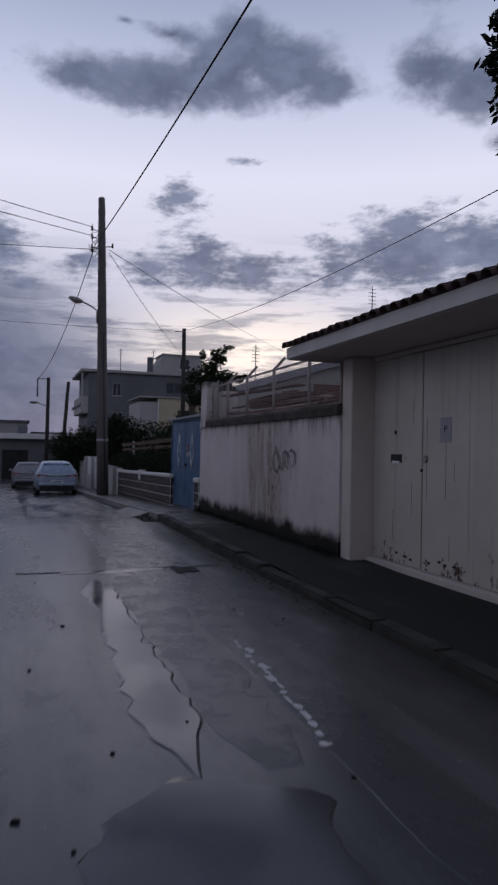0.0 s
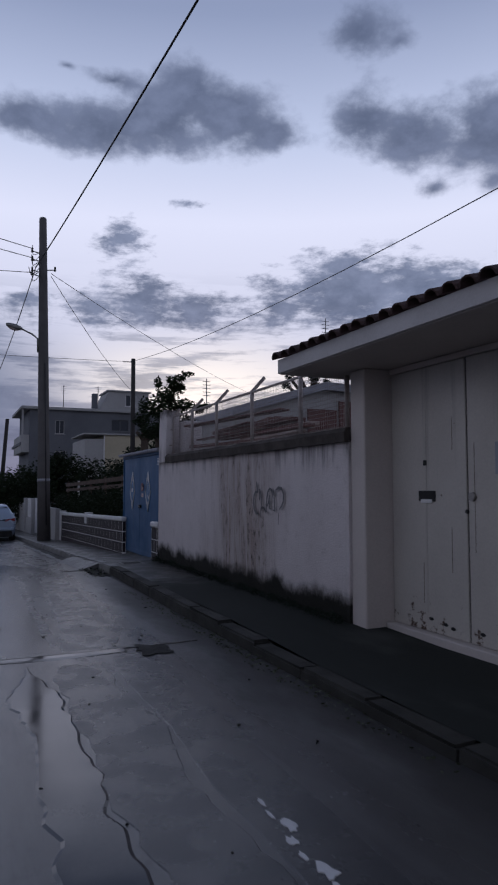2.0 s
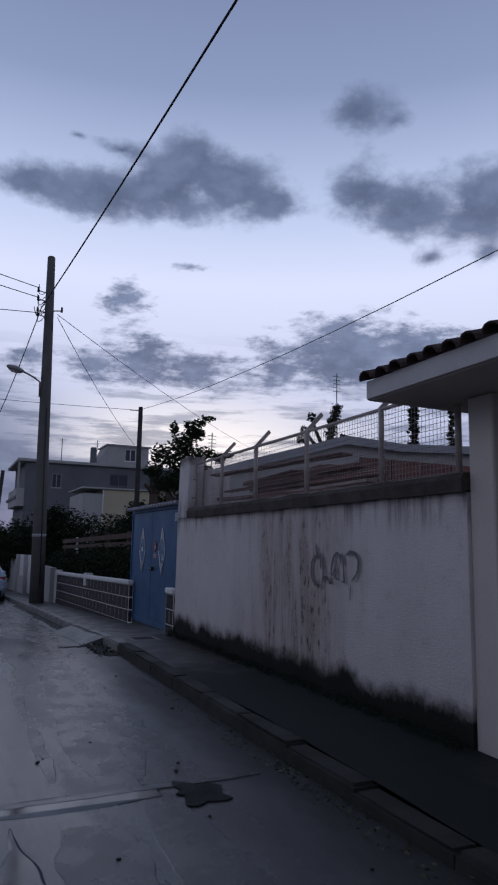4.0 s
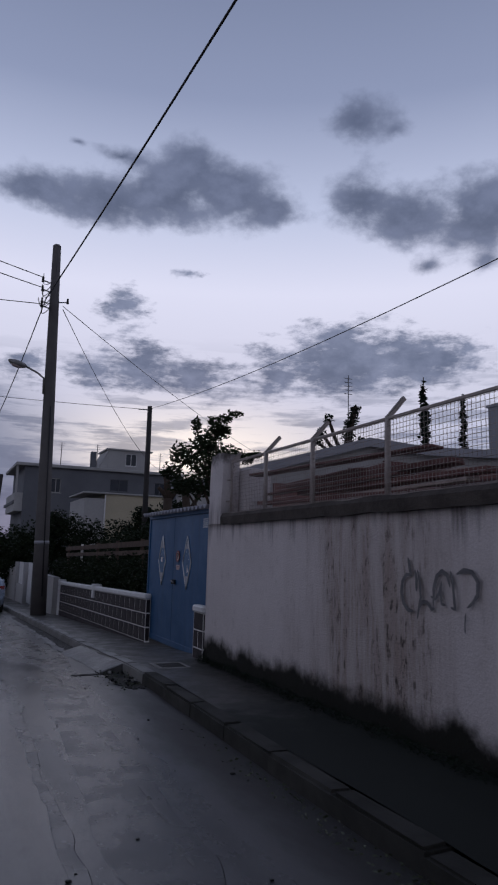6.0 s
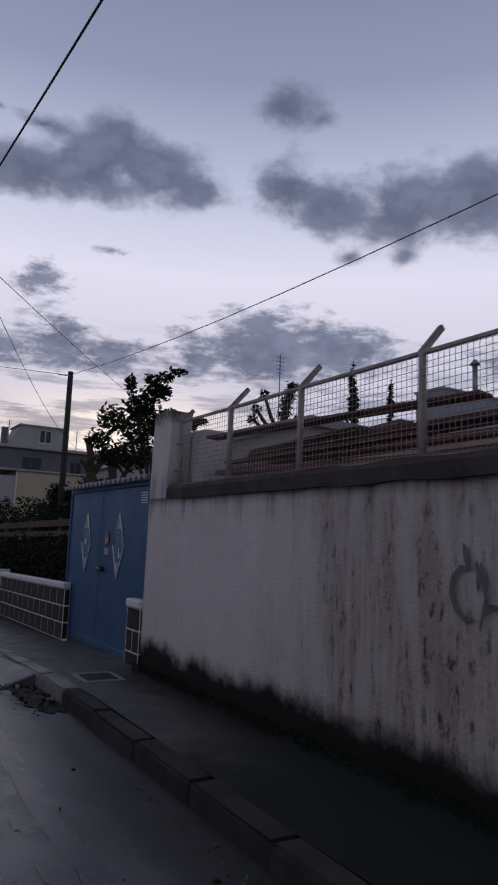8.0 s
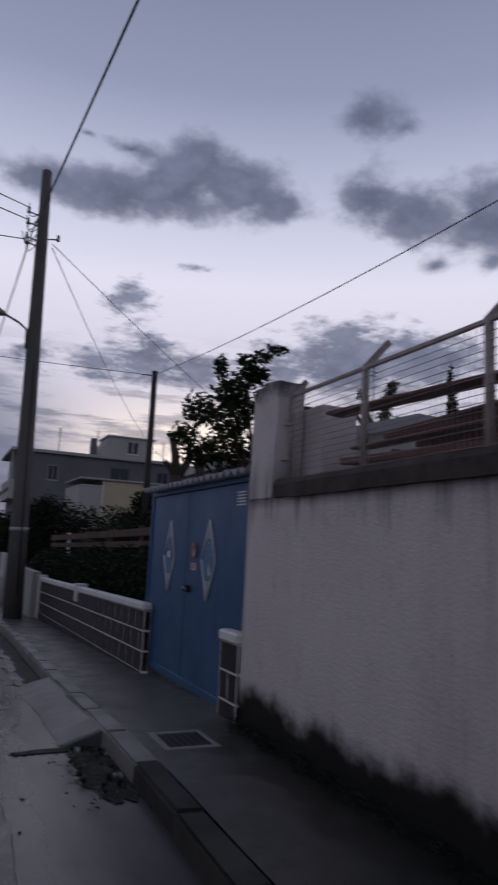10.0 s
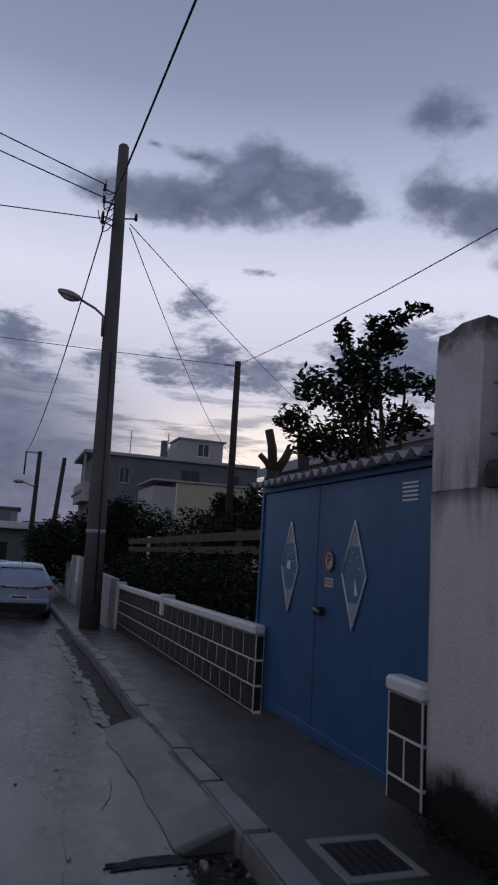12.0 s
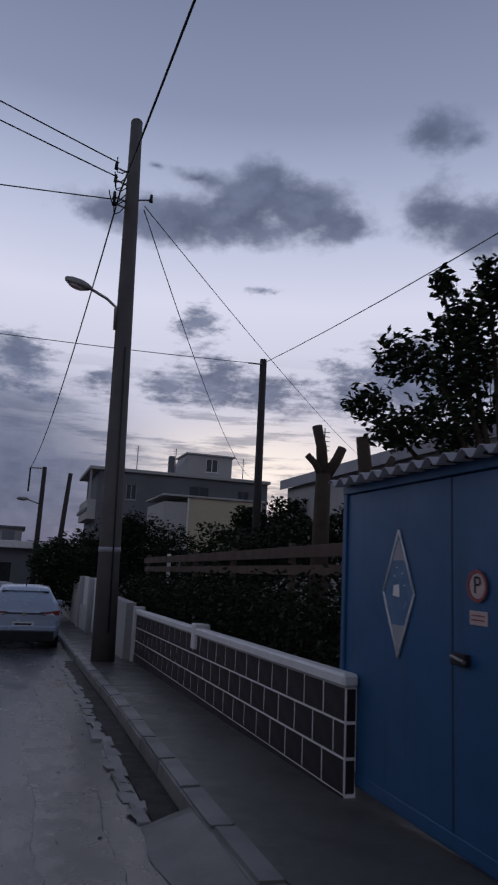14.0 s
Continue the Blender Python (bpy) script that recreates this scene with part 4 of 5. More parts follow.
def brick_wall(y0, y1, x, top0, fall, label, end_cap=True):
    w = thing("garden_wall", label, "garden wall", "brick garden walls", "structure")
    slope = math.degrees(math.atan(-fall))

    def tilted(name, mat, dims, bev=0.0, text=""):
        bm = bmesh.new()
        slab(bm, *dims, bev)
        for vert in bm.verts:
            vert.co.z -= fall * (vert.co.y - y0)
        return part(name, bm, mat, w, text)

    tilted("core", "mortar", (x, x + 0.092, y0, y1, top0 - 1.45, top0 - 0.10))
    bm = bmesh.new()
    slab(bm, x - 0.035, x + 0.097, y0 - 0.03, y1, top0 - 0.10, top0, 0.02)
    for vert in bm.verts:
        vert.co.z -= fall * (vert.co.y - y0)
        vert.co += Vector((noise.noise(vert.co * 3), 0, noise.noise(vert.co * 4))) * 0.006
    part("cap", bm, "white", w, "white-painted rounded cap")
    tilted("plinth", "brick", (x - 0.006, x - 0.001, y0, y1, top0 - 1.40, top0 - 0.10 - 3 * COURSE))
    for c in range(3):
        tilted("brick_end", "brick", (x + 0.010, x + 0.082, y0 - 0.004, y0 - 0.001, top0 - 0.10 - (c + 1) * COURSE + 0.012, top0 - 0.10 - c * COURSE - 0.012))
        z = top0 - 0.10 - (c + 1) * COURSE
        y, first = y0, True
        while y < y1 - 0.02:
            ln = BLEN / 2 if (first and c % 2) or y + BLEN > y1 else BLEN
            if y + ln > y1 + 0.03:
                break
            ob = new("brick", BRICK if ln == BLEN else HALF)
            ob.parent = w
            ob.matrix_basis = pose(x, y, z - fall * (y - y0), slope, 0, 0)
            y += ln
            first = False
    return w


near_wall = brick_wall(0.04, 0.43, 0.0 - 0.02, 0.84, 0.0, "short stub of dark brick wall with a white cap")
long_wall = brick_wall(3.12, 12.5, 0.03, 0.83, 0.0195, "low dark brick wall with white joints and cap")
for y in (7.6, 12.45):
    z = 0.83 - 0.0195 * (y - 3.12)
    boxed("pilaster", "white", long_wall, (-0.02, 0.2, y - 0.09, y + 0.09, z - (1.2 if y > 12 else 0.28), z + 0.05), 0.012, "white-painted pilaster")

# ---- slatted rail and hedge behind the brick wall ----
rails = thing("slatted_fence", "weathered dark wooden rails above the hedge", "fence")
for z0, z1, x in ((1.74, 1.87, 0.60), (1.55, 1.66, 0.62)):
    bm = bmesh.new()
    slab(bm, x, x + 0.035, 3.45, 15.2, z0, z1, 0.004)
    for vert in bm.verts:
        vert.co.z -= 0.015 * (vert.co.y - 3.4)
    part("rail", bm, "rail", rails)
for k in range(6):
    y = 3.6 + k * 2.3
    boxed("post", "rail" if k != 4 else "mortar", rails, (0.66, 0.73, y - 0.04, y + 0.04, -0.6, 1.92 - 0.015 * (y - 3.4)), 0.006)
hedge = leaves("hedge", "hedge_leaf", None, [(0.43, 3.5 + 0.5 * k, 0.88 - 0.012 * k, 0.26, 0.42, 0.66) for k in range(25)], 26000, 0.045, 8)
tagged(hedge, "dense dark green hedge behind the low brick wall", "hedge", kind="stuff")

# ---- utility poles, lamp and wires ----
pole = thing("utility_pole", "tall leaning brown utility pole with street lamp arm", "utility pole")
PB, PT = Vector((-0.56, 12.45, -0.40)), Vector((-0.82, 12.45, 11.36))


def on_pole(z):
    return PB + (PT - PB) * ((z - PB.z) / (PT.z - PB.z))


rod("shaft", "pole_concrete", pole, [on_pole(z) for z in (-0.5, 3, 6, 9, 11.36)], 0.235, 0.13, 16)
rod("top_cap", "steel", pole, [on_pole(11.36), on_pole(11.41)], 0.135, 0.10, 14)
bm = bmesh.new()
tube(bm, [on_pole(1.75), on_pole(1.85)], 0.226, None, 16)
part("number_plate", bm, "roof_sheet", pole, "pale number band")
a = on_pole(6.4)
rod("lamp_arm", "steel", pole, [a + Vector((-0.2, -0.05, 0)), a + Vector((-0.22, -0.07, 0.5)), a + Vector((-0.42, -0.1, 0.64)), a + Vector((-0.78, -0.15, 0.78))], 0.032, None, 8)
bm = bmesh.new()
bmesh.ops.create_uvsphere(bm, u_segments=14, v_segments=8, radius=1.0)
for vert in bm.verts:
    vert.co = Vector((vert.co.x * 0.34, vert.co.y * 0.12, vert.co.z * (0.09 if vert.co.z > 0 else 0.13))) * (1 - 0.25 * max(0, vert.co.x))
bm.transform(pose(*(a + Vector((-1.0, -0.18, 0.84))), 0, 14, 0))
lamp = part("lamp_head", bm, "steel", pole, "grey unlit street lamp head")
bm = bmesh.new()
bmesh.ops.create_uvsphere(bm, u_segments=12, v_segments=6, radius=1.0, matrix=pose(*(a + Vector((-1.06, -0.18, 0.78))), 0, 14, 0) @ Matrix.Diagonal((0.2, 0.09, 0.08, 1)))
part("lens", bm, "sign_pale", lamp)
for z, side in ((10.05, -1), (9.75, -1), (9.35, -1), (9.45, 1), (9.2, -1)):
    p = on_pole(z)
    ins = rod("insulator_bracket", "steel", pole, [p, p + Vector((side * 0.42, -0.15, 0.02))], 0.02, None, 6)
    q = p + Vector((side * 0.40, -0.15, 0.02))
    rod("insulator", "black", ins, [q + Vector((0, 0, -0.05)), q, q + Vector((0, 0, 0.12))], 0.045, 0.03, 8)
rng = random.Random(6)
for k in range(7):
    p = on_pole(9.2 + 0.14 * k) + Vector((-0.15, -0.16, 0))
    q = p + Vector((rng.uniform(-0.45, -0.2), rng.uniform(-0.1, 0), rng.uniform(-0.5, 0.4)))
    mid = (p + q) / 2 + Vector((-0.1, 0, -0.22))
    rod("jumper_wire", "cable", pole, [p, (p + mid) / 2 + Vector((0, 0, -0.05)), mid, (mid + q) / 2 + Vector((0, 0, -0.04)), q], 0.013, None, 5)
rod("conduit", "cable", pole, [on_pole(0.2) + Vector((0.05, -0.235, 0)), on_pole(6) + Vector((0.03, -0.2, 0))], 0.02, None, 6)


def wire(p, q, sag, r, mat, label):
    p, q = Vector(p), Vector(q)
    pts = [p.lerp(q, f) - Vector((0, 0, sag * 4 * f * (1 - f))) for f in np.linspace(0, 1, 25)]
    bm = bmesh.new()
    tube(bm, pts, r, None, 6)
    one("overhead_wire", bm, mat, label, "wire", "overhead wires")


wire((-1.08, 12.2, 9.42), (0.55, -34, 9.6), 0.65, 0.021, "cable", "thick black twisted cable slung over the street")
wire((-1.08, 12.2, 9.40), (-2.1, 40, 6.75), 0.9, 0.018, "cable", "thick black twisted cable slung over the street")
wire((-1.15, 12.2, 10.12), (-14, 6.4, 10.7), 0.1, 0.014, "cable", "dark cable crossing the street")
wire((-1.15, 12.2, 9.78), (-14, 6.4, 10.1), 0.1, 0.014, "cable", "dark cable crossing the street")
wire((-1.15, 12.2, 9.25), (-14, 13.6, 9.15), 0.08, 0.013, "cable", "dark cable crossing the street")
wire((-0.50, 12.4, 9.25), (20.4, 64, 10.6), 1.8, 0.013, "cable", "dark service cable running to a house")
wire((-0.50, 12.4, 9.35), (30, 56, 11.2), 0.6, 0.012, "cable_pale", "grey service wire running to a house")
wire((2.97, 13.8, 6.62), (3.0, -34, 7.8), 1.55, 0.0085, "cable_pale", "thin grey wire strung behind the wall")
wire((2.9, 13.86, 6.60), (-16, 15.5, 7.2), 0.25, 0.009, "cable_pale", "thin grey wire crossing the street")

pole2 = thing("telephone_pole", "slim dark wooden telephone pole behind the hedge", "telephone pole")
rod("shaft", "pole_wood", pole2, [(2.99, 13.86, -0.6), (2.97, 13.86, 6.72)], 0.115, 0.085, 12)
rod("crossbar", "steel", pole2, [(2.97, 13.8, 6.58), (2.55, 13.8, 6.56)], 0.02, None, 6)
for k, (x, h, lean) in enumerate(((-1.15, 6.85, -0.15), (-0.1, 6.6, 0.3))):
    p = thing("telephone_pole", "far dark wooden pole beside the street", "telephone pole")
    rod("shaft", "pole_wood", p, [(x - 0.2, 40, -1.3), (x + lean, 40, h)], 0.17, 0.13, 10)
    if k == 0:
        boxed("crossarm", "steel", p, (x - 1.0, x - 0.05, 39.95, 40.05, h - 0.14, h - 0.06))
        rod("drop_wire", "cable", p, [(x - 0.95, 40, h - 0.1), (x - 0.95, 40, h - 1.5)], 0.05, None, 6)
        rod("lamp_arm", "steel", p, [(x - 0.1, 40, 4.6), (x - 1.0, 40, 4.9)], 0.04, None, 6)
        bm = bmesh.new()
        bmesh.ops.create_uvsphere(bm, u_segments=10, v_segments=6, radius=1, matrix=pose(x - 1.2, 40, 4.9) @ Matrix.Diagonal((0.35, 0.15, 0.12, 1)))
        part("lamp_head", bm, "steel", p)


# ---- trees and shrubs ----
def tree(name, label, base, limbs, lobes, count, size, seed, trunk_r, leaf="leaf"):
    t = thing(name, label, "tree")
    b = Vector(base)
    fork = b + Vector((0.05, 0, (Vector(limbs[0]).z - b.z) * 0.45))
    rod("trunk", "bark", t, [b - Vector((0, 0, 0.2)), b.lerp(fork, 0.5) + Vector((0.04, 0.03, 0)), fork], trunk_r, trunk_r * 0.7, 10)
    for tip in limbs:
        tip = Vector(tip)
        rod("limb", "bark", t, [fork, fork.lerp(tip, 0.45) + Vector((0.06, -0.04, 0.1)), tip], trunk_r * 0.55, trunk_r * 0.14, 7)
    leaves("crown", leaf, t, lobes, count, size, seed)
    return t


tree("leafy_tree", "broad-leaved dark tree with an uneven crown behind the gate", (1.45, 3.3, -0.2),
     [(0.85, 3.3, 3.55), (1.15, 2.85, 4.0), (0.85, 3.1, 4.05), (1.5, 2.8, 3.45), (0.85, 4.3, 3.25), (1.1, 3.1, 3.7)],
     [(1.12, 3.2, 3.42, 0.36, 0.4, 0.34), (1.06, 3.0, 3.75, 0.28, 0.3, 0.24), (0.78, 3.6, 3.52, 0.24, 0.3, 0.24), (0.80, 4.3, 3.25, 0.22, 0.3, 0.18), (1.15, 3.4, 2.95, 0.42, 0.4, 0.28), (0.95, 4.0, 2.95, 0.30, 0.3, 0.22),
      (0.86, 3.1, 4.08, 0.11, 0.14, 0.14), (1.12, 2.75, 4.10, 0.17, 0.18, 0.12), (1.30, 2.8, 3.93, 0.18, 0.2, 0.14), (1.26, 2.6, 4.15, 0.15, 0.16, 0.09), (1.42, 2.42, 4.23, 0.15, 0.16, 0.07), (1.18, 2.8, 3.98, 0.16, 0.18, 0.12), (1.44, 2.8, 3.52, 0.24, 0.26, 0.15), (1.75, 2.62, 3.44, 0.20, 0.22, 0.13), (1.95, 2.6, 3.5, 0.12, 0.14, 0.08), (1.58, 2.95, 3.1, 0.26, 0.3, 0.2)],
     6200, 0.045, 3, 0.09)
cut = thing("pollarded_tree", "bare pollarded tree trunk with cut stumps", "tree")
rod("trunk", "bark", cut, [(1.7, 7.4, -0.5), (1.68, 7.3, 1.6), (1.66, 7.2, 2.95)], 0.15, 0.11, 10)
for tip, r in (((1.58, 7.3, 3.66), 0.075), ((1.40, 7.2, 3.2), 0.05), ((1.95, 7.2, 3.35), 0.07)):
    rod("stump", "bark", cut, [(1.66, 7.2, 2.85), Vector((1.66, 7.2, 2.9)).lerp(Vector(tip), 0.6) + Vector((0.03, 0, 0)), tip], r * 1.2, r, 8)
cut2 = thing("pollarded_tree", "bare pollarded tree trunk with cut stumps", "tree")
rod("trunk", "bark", cut2, [(1.95, 6.3, -0.5), (1.9, 6.2, 2.0), (1.72, 6.15, 3.32)], 0.13, 0.085, 10)
rod("stump", "bark", cut2, [(1.85, 6.2, 2.5), (2.2, 6.2, 3.1)], 0.06, 0.045, 8)


def shrub(label, lobes, count, size, seed, leaf="leaf"):
    s = thing("shrub", label, "shrub", "garden shrubs")
    x, y = lobes[0][0], lobes[0][1]
    for k in range(3):
        l = lobes[k % len(lobes)]
        rod("stem", "bark", s, [(x + 0.1 * k, y, road_z(y) - 0.1), ((x + l[0]) / 2, y, l[2] * 0.5), (l[0], l[1], l[2])], 0.05, 0.02, 6)
    leaves("crown", leaf, s, lobes, count, size, seed)
    return s


shrub("dark shrub climbing over the garden fence", [(3.6, 18, 1.9, 1.2, 0.8, 1.1), (4.6, 18, 2.4, 1.1, 0.8, 1.1), (5.6, 18, 3.0, 0.9, 0.8, 0.9), (4.2, 18, 3.0, 0.5, 0.5, 0.5)], 9000, 0.075, 31, "hedge_leaf")
shrub("dark leafy shrub beside the pollarded trunk", [(2.1, 8.6, 1.9, 0.8, 0.6, 0.55), (1.5, 9.0, 1.8, 0.7, 0.5, 0.5), (2.6, 8.4, 2.2, 0.6, 0.5, 0.45)], 4200, 0.05, 32, "hedge_leaf")
shrub("dark leafy shrub beside the telephone pole", [(2.6, 13.0, 1.6, 0.9, 0.7, 0.8), (3.5, 13.2, 2.1, 0.8, 0.7, 0.7), (1.7, 13.0, 1.3, 0.8, 0.7, 0.6)], 6000, 0.06, 33, "hedge_leaf")
shrub("big dark bush hanging over the far garden wall", [(0.9, 25, 1.5, 1.5, 1.0, 1.4), (2.2, 25, 2.0, 1.3, 1.0, 1.4), (1.7, 25.5, 2.8, 0.8, 0.8, 0.6), (3.6, 26, 1.8, 1.2, 1.0, 1.3)], 12000, 0.085, 34, "hedge_leaf")
shrub("rounded olive-green bush over the street corner", [(-0.9, 27, 1.4, 1.1, 1.0, 1.0), (0.0, 27, 1.5, 1.1, 1.0, 1.2), (-0.5, 27, 0.6, 1.2, 1.0, 1.0)], 9000, 0.085, 35, "leaf")


def conifer(base, height, width, seed, label, spread=1.0):
    t = thing("cypress", label, "tree", "cypress trees")
    b = Vector(base)
    rod("trunk", "bark", t, [b, b + Vector((0, 0, height))], width * 0.25, 0.03, 7)
    lobes = []
    rng = random.Random(seed)
    for k in range(22):
        f = k / 22
        r = width * (1 - f) ** 0.8 * rng.uniform(0.55, 1.0) + 0.06
        lobes.append((b.x + rng.uniform(-0.3, 0.3) * r, b.y, b.z + height * (0.12 + 0.88 * f), r, r, height / 26))
    leaves("crown", "needle", t, lobes, 2200, height * 0.016, seed)


conifer((28.2, 30, -1), 15.9, 1.1, 51, "tall narrow dark cypress behind the roofs")
conifer((31.9, 30, -1), 15.0, 0.9, 52, "tall narrow dark cypress behind the roofs")
conifer((34.9, 30, -1), 13.8, 0.7, 53, "tall narrow dark cypress behind the roofs")

yucca = thing("branching_tree", "dark spiky branching tree behind the roofs", "tree")
rod("trunk", "bark", yucca, [(11.0, 14, -0.8), (11.1, 14, 4.5), (11.45, 14, 6.6), (11.7, 14, 7.7)], 0.2, 0.10, 8)
tips = [(10.45, 14, 7.1), (10.1, 14, 6.5), (11.75, 14, 7.6), (11.4, 14, 7.0), (9.95, 14, 6.1), (12.0, 14, 6.3)]
for tip in tips:
    rod("limb", "bark", yucca, [(11.15, 14, 5.6), Vector((11.15, 14, 5.6)).lerp(Vector(tip), 0.6) + Vector((0, 0, -0.12)), tip], 0.09, 0.06, 6)
leaves("crown", "needle", yucca, [(*t, 0.20, 0.25, 0.22) for t in tips] + [(11.6, 14, 7.3, 0.25, 0.3, 0.5), (11.4, 14, 6.6, 0.3, 0.3, 0.4)], 1300, 0.065, 54)

pine = thing("pine_tree", "dark pine with hanging needle tufts above the gatehouse", "tree")
rod("trunk", "bark", pine, [(1.9, -9.7, -0.1), (1.7, -9.8, 3.4), (1.3, -9.9, 6.5)], 0.16, 0.08, 9)
PT_TIPS = [(0.05, -10.0, 5.35), (-0.02, -10.05, 5.0), (0.10, -10.0, 4.7), (0.24, -10.0, 4.35), (0.30, -10.0, 4.05), (0.4, -10.0, 5.1), (0.12, -10.0, 5.75), (0.5, -10.0, 4.6)]
for tip in PT_TIPS:
    rod("limb", "bark", pine, [(1.35, -9.9, tip[2] + 0.5), (0.8, -9.95, tip[2] + 0.4), tip], 0.03, 0.008, 6)
leaves("crown", "needle", pine, [(x, y, z, 0.20, 0.22, 0.17) for x, y, z in PT_TIPS] + [(x + 0.32, y, z + 0.12, 0.26, 0.26, 0.2) for x, y, z in PT_TIPS], 5200, 0.055, 55)


# ---- parked cars ----
def car(name, label, x, y, z, paint):
    """A small hatchback that shows its tail to -y; x, y: middle of its tail."""
    c = thing(name, label, "car", "parked cars", at=(x, y, z))
    sections = [  # y, half width low, half width belt, half width roof, low, belt, top
        (0.00, 0.70, 0.74, 0.60, 0.36, 0.80, 0.86), (0.06, 0.82, 0.86, 0.66, 0.25, 0.92, 1.02), (0.30, 0.86, 0.89, 0.60, 0.20, 0.98, 1.36),
        (0.62, 0.88, 0.90, 0.58, 0.18, 0.98, 1.49), (1.5, 0.89, 0.90, 0.60, 0.18, 0.96, 1.52), (2.3, 0.89, 0.90, 0.58, 0.18, 0.95, 1.46),
        (3.1, 0.88, 0.88, 0.62, 0.18, 0.93, 1.02), (3.9, 0.84, 0.82, 0.60, 0.22, 0.76, 0.84), (4.15, 0.70, 0.70, 0.5, 0.32, 0.64, 0.70)]
    bm = bmesh.new()
    old = None
    for sy, wl, wb, wr, zl, zb, zt in sections:
        half = [(wl * 0.9, zl), (wl, zl + 0.12), (wb + 0.01, (zl + zb) / 2), (wb, zb), (wr + (wb - wr) * 0.35, zb + (zt - zb) * 0.6), (wr, zt - 0.03), (wr * 0.6, zt)]
        loop = [bm.verts.new((px, sy, pz)) for px, pz in half] + [bm.verts.new((-px, sy, pz)) for px, pz in half[::-1]]
        if old:
            for k in range(len(loop)):
                bm.faces.new((old[k], old[(k + 1) % len(loop)], loop[(k + 1) % len(loop)], loop[k])).smooth = True
        else:
            bm.faces.new(loop[::-1])
        old = loop
    bm.faces.new(old)
    bmesh.ops.recalc_face_normals(bm, faces=bm.faces[:])
    part("body", bm, paint, c)

    def plate(nm, mat, pts, depth=0.012, lab=""):
        bm = bmesh.new()
        f = bm.faces.new([bm.verts.new(p) for p in pts])
        ex = bmesh.ops.extrude_face_region(bm, geom=[f])["geom"]
        bmesh.ops.translate(bm, vec=(0, depth, 0), verts=[g for g in ex if isinstance(g, bmesh.types.BMVert)])
        bmesh.ops.recalc_face_normals(bm, faces=bm.faces[:])
        return part(nm, bm, mat, c, lab)

    plate("rear_window", "pane", [(-0.64, 0.08, 1.02), (0.64, 0.08, 1.02), (0.56, 0.36, 1.38), (-0.56, 0.36, 1.38)], 0.03, "dark rear window")
    plate("spoiler", paint, [(-0.58, 0.30, 1.40), (0.58, 0.30, 1.40), (0.57, 0.42, 1.45), (-0.57, 0.42, 1.45)], 0.2)
    for s in (-1, 1):
        plate("tail_lamp", "tail", [(s * 0.44, -0.008, 0.82), (s * 0.84, 0.02, 0.84), (s * 0.86, 0.05, 0.96), (s * 0.50, 0.02, 0.91)], 0.05, "dark red tail lamp")
        boxed("mirror", paint, c, (s * 0.90 if s > 0 else -1.06, 1.06 if s > 0 else -0.90, 2.55, 2.68, 0.95, 1.08), 0.03)
        for wy in (0.72, 3.3):
            wheel = rod("wheel", "tyre", c, [(s * 0.70, wy, 0.30), (s * 0.89, wy, 0.30)], 0.30, None, 20)
            rod("rim", "steel", wheel, [(s * 0.80, wy, 0.30), (s * 0.897, wy, 0.30)], 0.19, None, 14)
    boxed("number_plate", "white", c, (-0.26, 0.26, -0.018, 0.002, 0.56, 0.67), 0.003)
    boxed("plate_marks", "black", c, (-0.2, 0.2, -0.021, -0.0185, 0.595, 0.635))
    boxed("bumper", paint, c, (-0.80, 0.80, -0.05, 0.10, 0.445, 0.58), 0.03)
    boxed("diffuser", "black", c, (-0.74, 0.74, -0.055, 0.12, 0.20, 0.44), 0.02)
    plate("tail_band", "pane", [(-0.46, -0.008, 0.845), (0.46, -0.008, 0.845), (0.50, 0.02, 0.91), (-0.50, 0.02, 0.91)], 0.04, "dark gloss strip between the lamps")
    rod("badge", "steel", c, [(0, -0.002, 0.86), (0, -0.014, 0.86)], 0.05, None, 14)
    rod("antenna", "black", c, [(0, 0.75, 1.5), (0, 0.62, 1.62)], 0.012, None, 6)
    return c


car("parked_car", "silver-blue hatchback parked at the kerb", -2.05, 16.4, road_z(17.5), "car_paint")
car("parked_car", "dark grey hatchback parked further down the street", -3.0, 25.5, road_z(27), "roof_sheet")


# ---- far walls and houses ----
def facade(name, mat, parent, x0, x1, y, z0, z1, holes, thick=0.25):
    """A wall facing -y with real openings (x0, x1, z0, z1) in it."""
    xs = sorted({x0, x1, *[h[0] for h in holes], *[h[1] for h in holes]})
    bm = bmesh.new()
    for a, b in zip(xs, xs[1:]):
        cuts = sorted((h[2], h[3]) for h in holes if h[0] < b - 1e-4 and h[1] > a + 1e-4)
        z = z0
        for c0, c1 in cuts:
            slab(bm, a, b, y, y + thick, z, c0)
            z = c1
        slab(bm, a, b, y, y + thick, z, z1)
    bmesh.ops.remove_doubles(bm, verts=bm.verts[:], dist=0.001)
    return part(name, bm, mat, parent)


def window(parent, x0, x1, y, z0, z1, frame_mat="white"):
    w = boxed("window", "pane", parent, (x0, x1, y + 0.13, y + 0.15, z0, z1))
    t = 0.07
    for d in ((x0, x0 + t, z0, z1), (x1 - t, x1, z0, z1), (x0, x1, z0, z0 + t), (x0, x1, z1 - t, z1), ((x0 + x1) / 2 - t / 2, (x0 + x1) / 2 + t / 2, z0, z1)):
        boxed("window_frame", frame_mat, w, (d[0], d[1], y + 0.06, y + 0.12, d[2], d[3]))
    boxed("window_sill", frame_mat, w, (x0 - 0.1, x1 + 0.1, y - 0.08, y + 0.1, z0 - 0.08, z0 - 0.005))
    return w


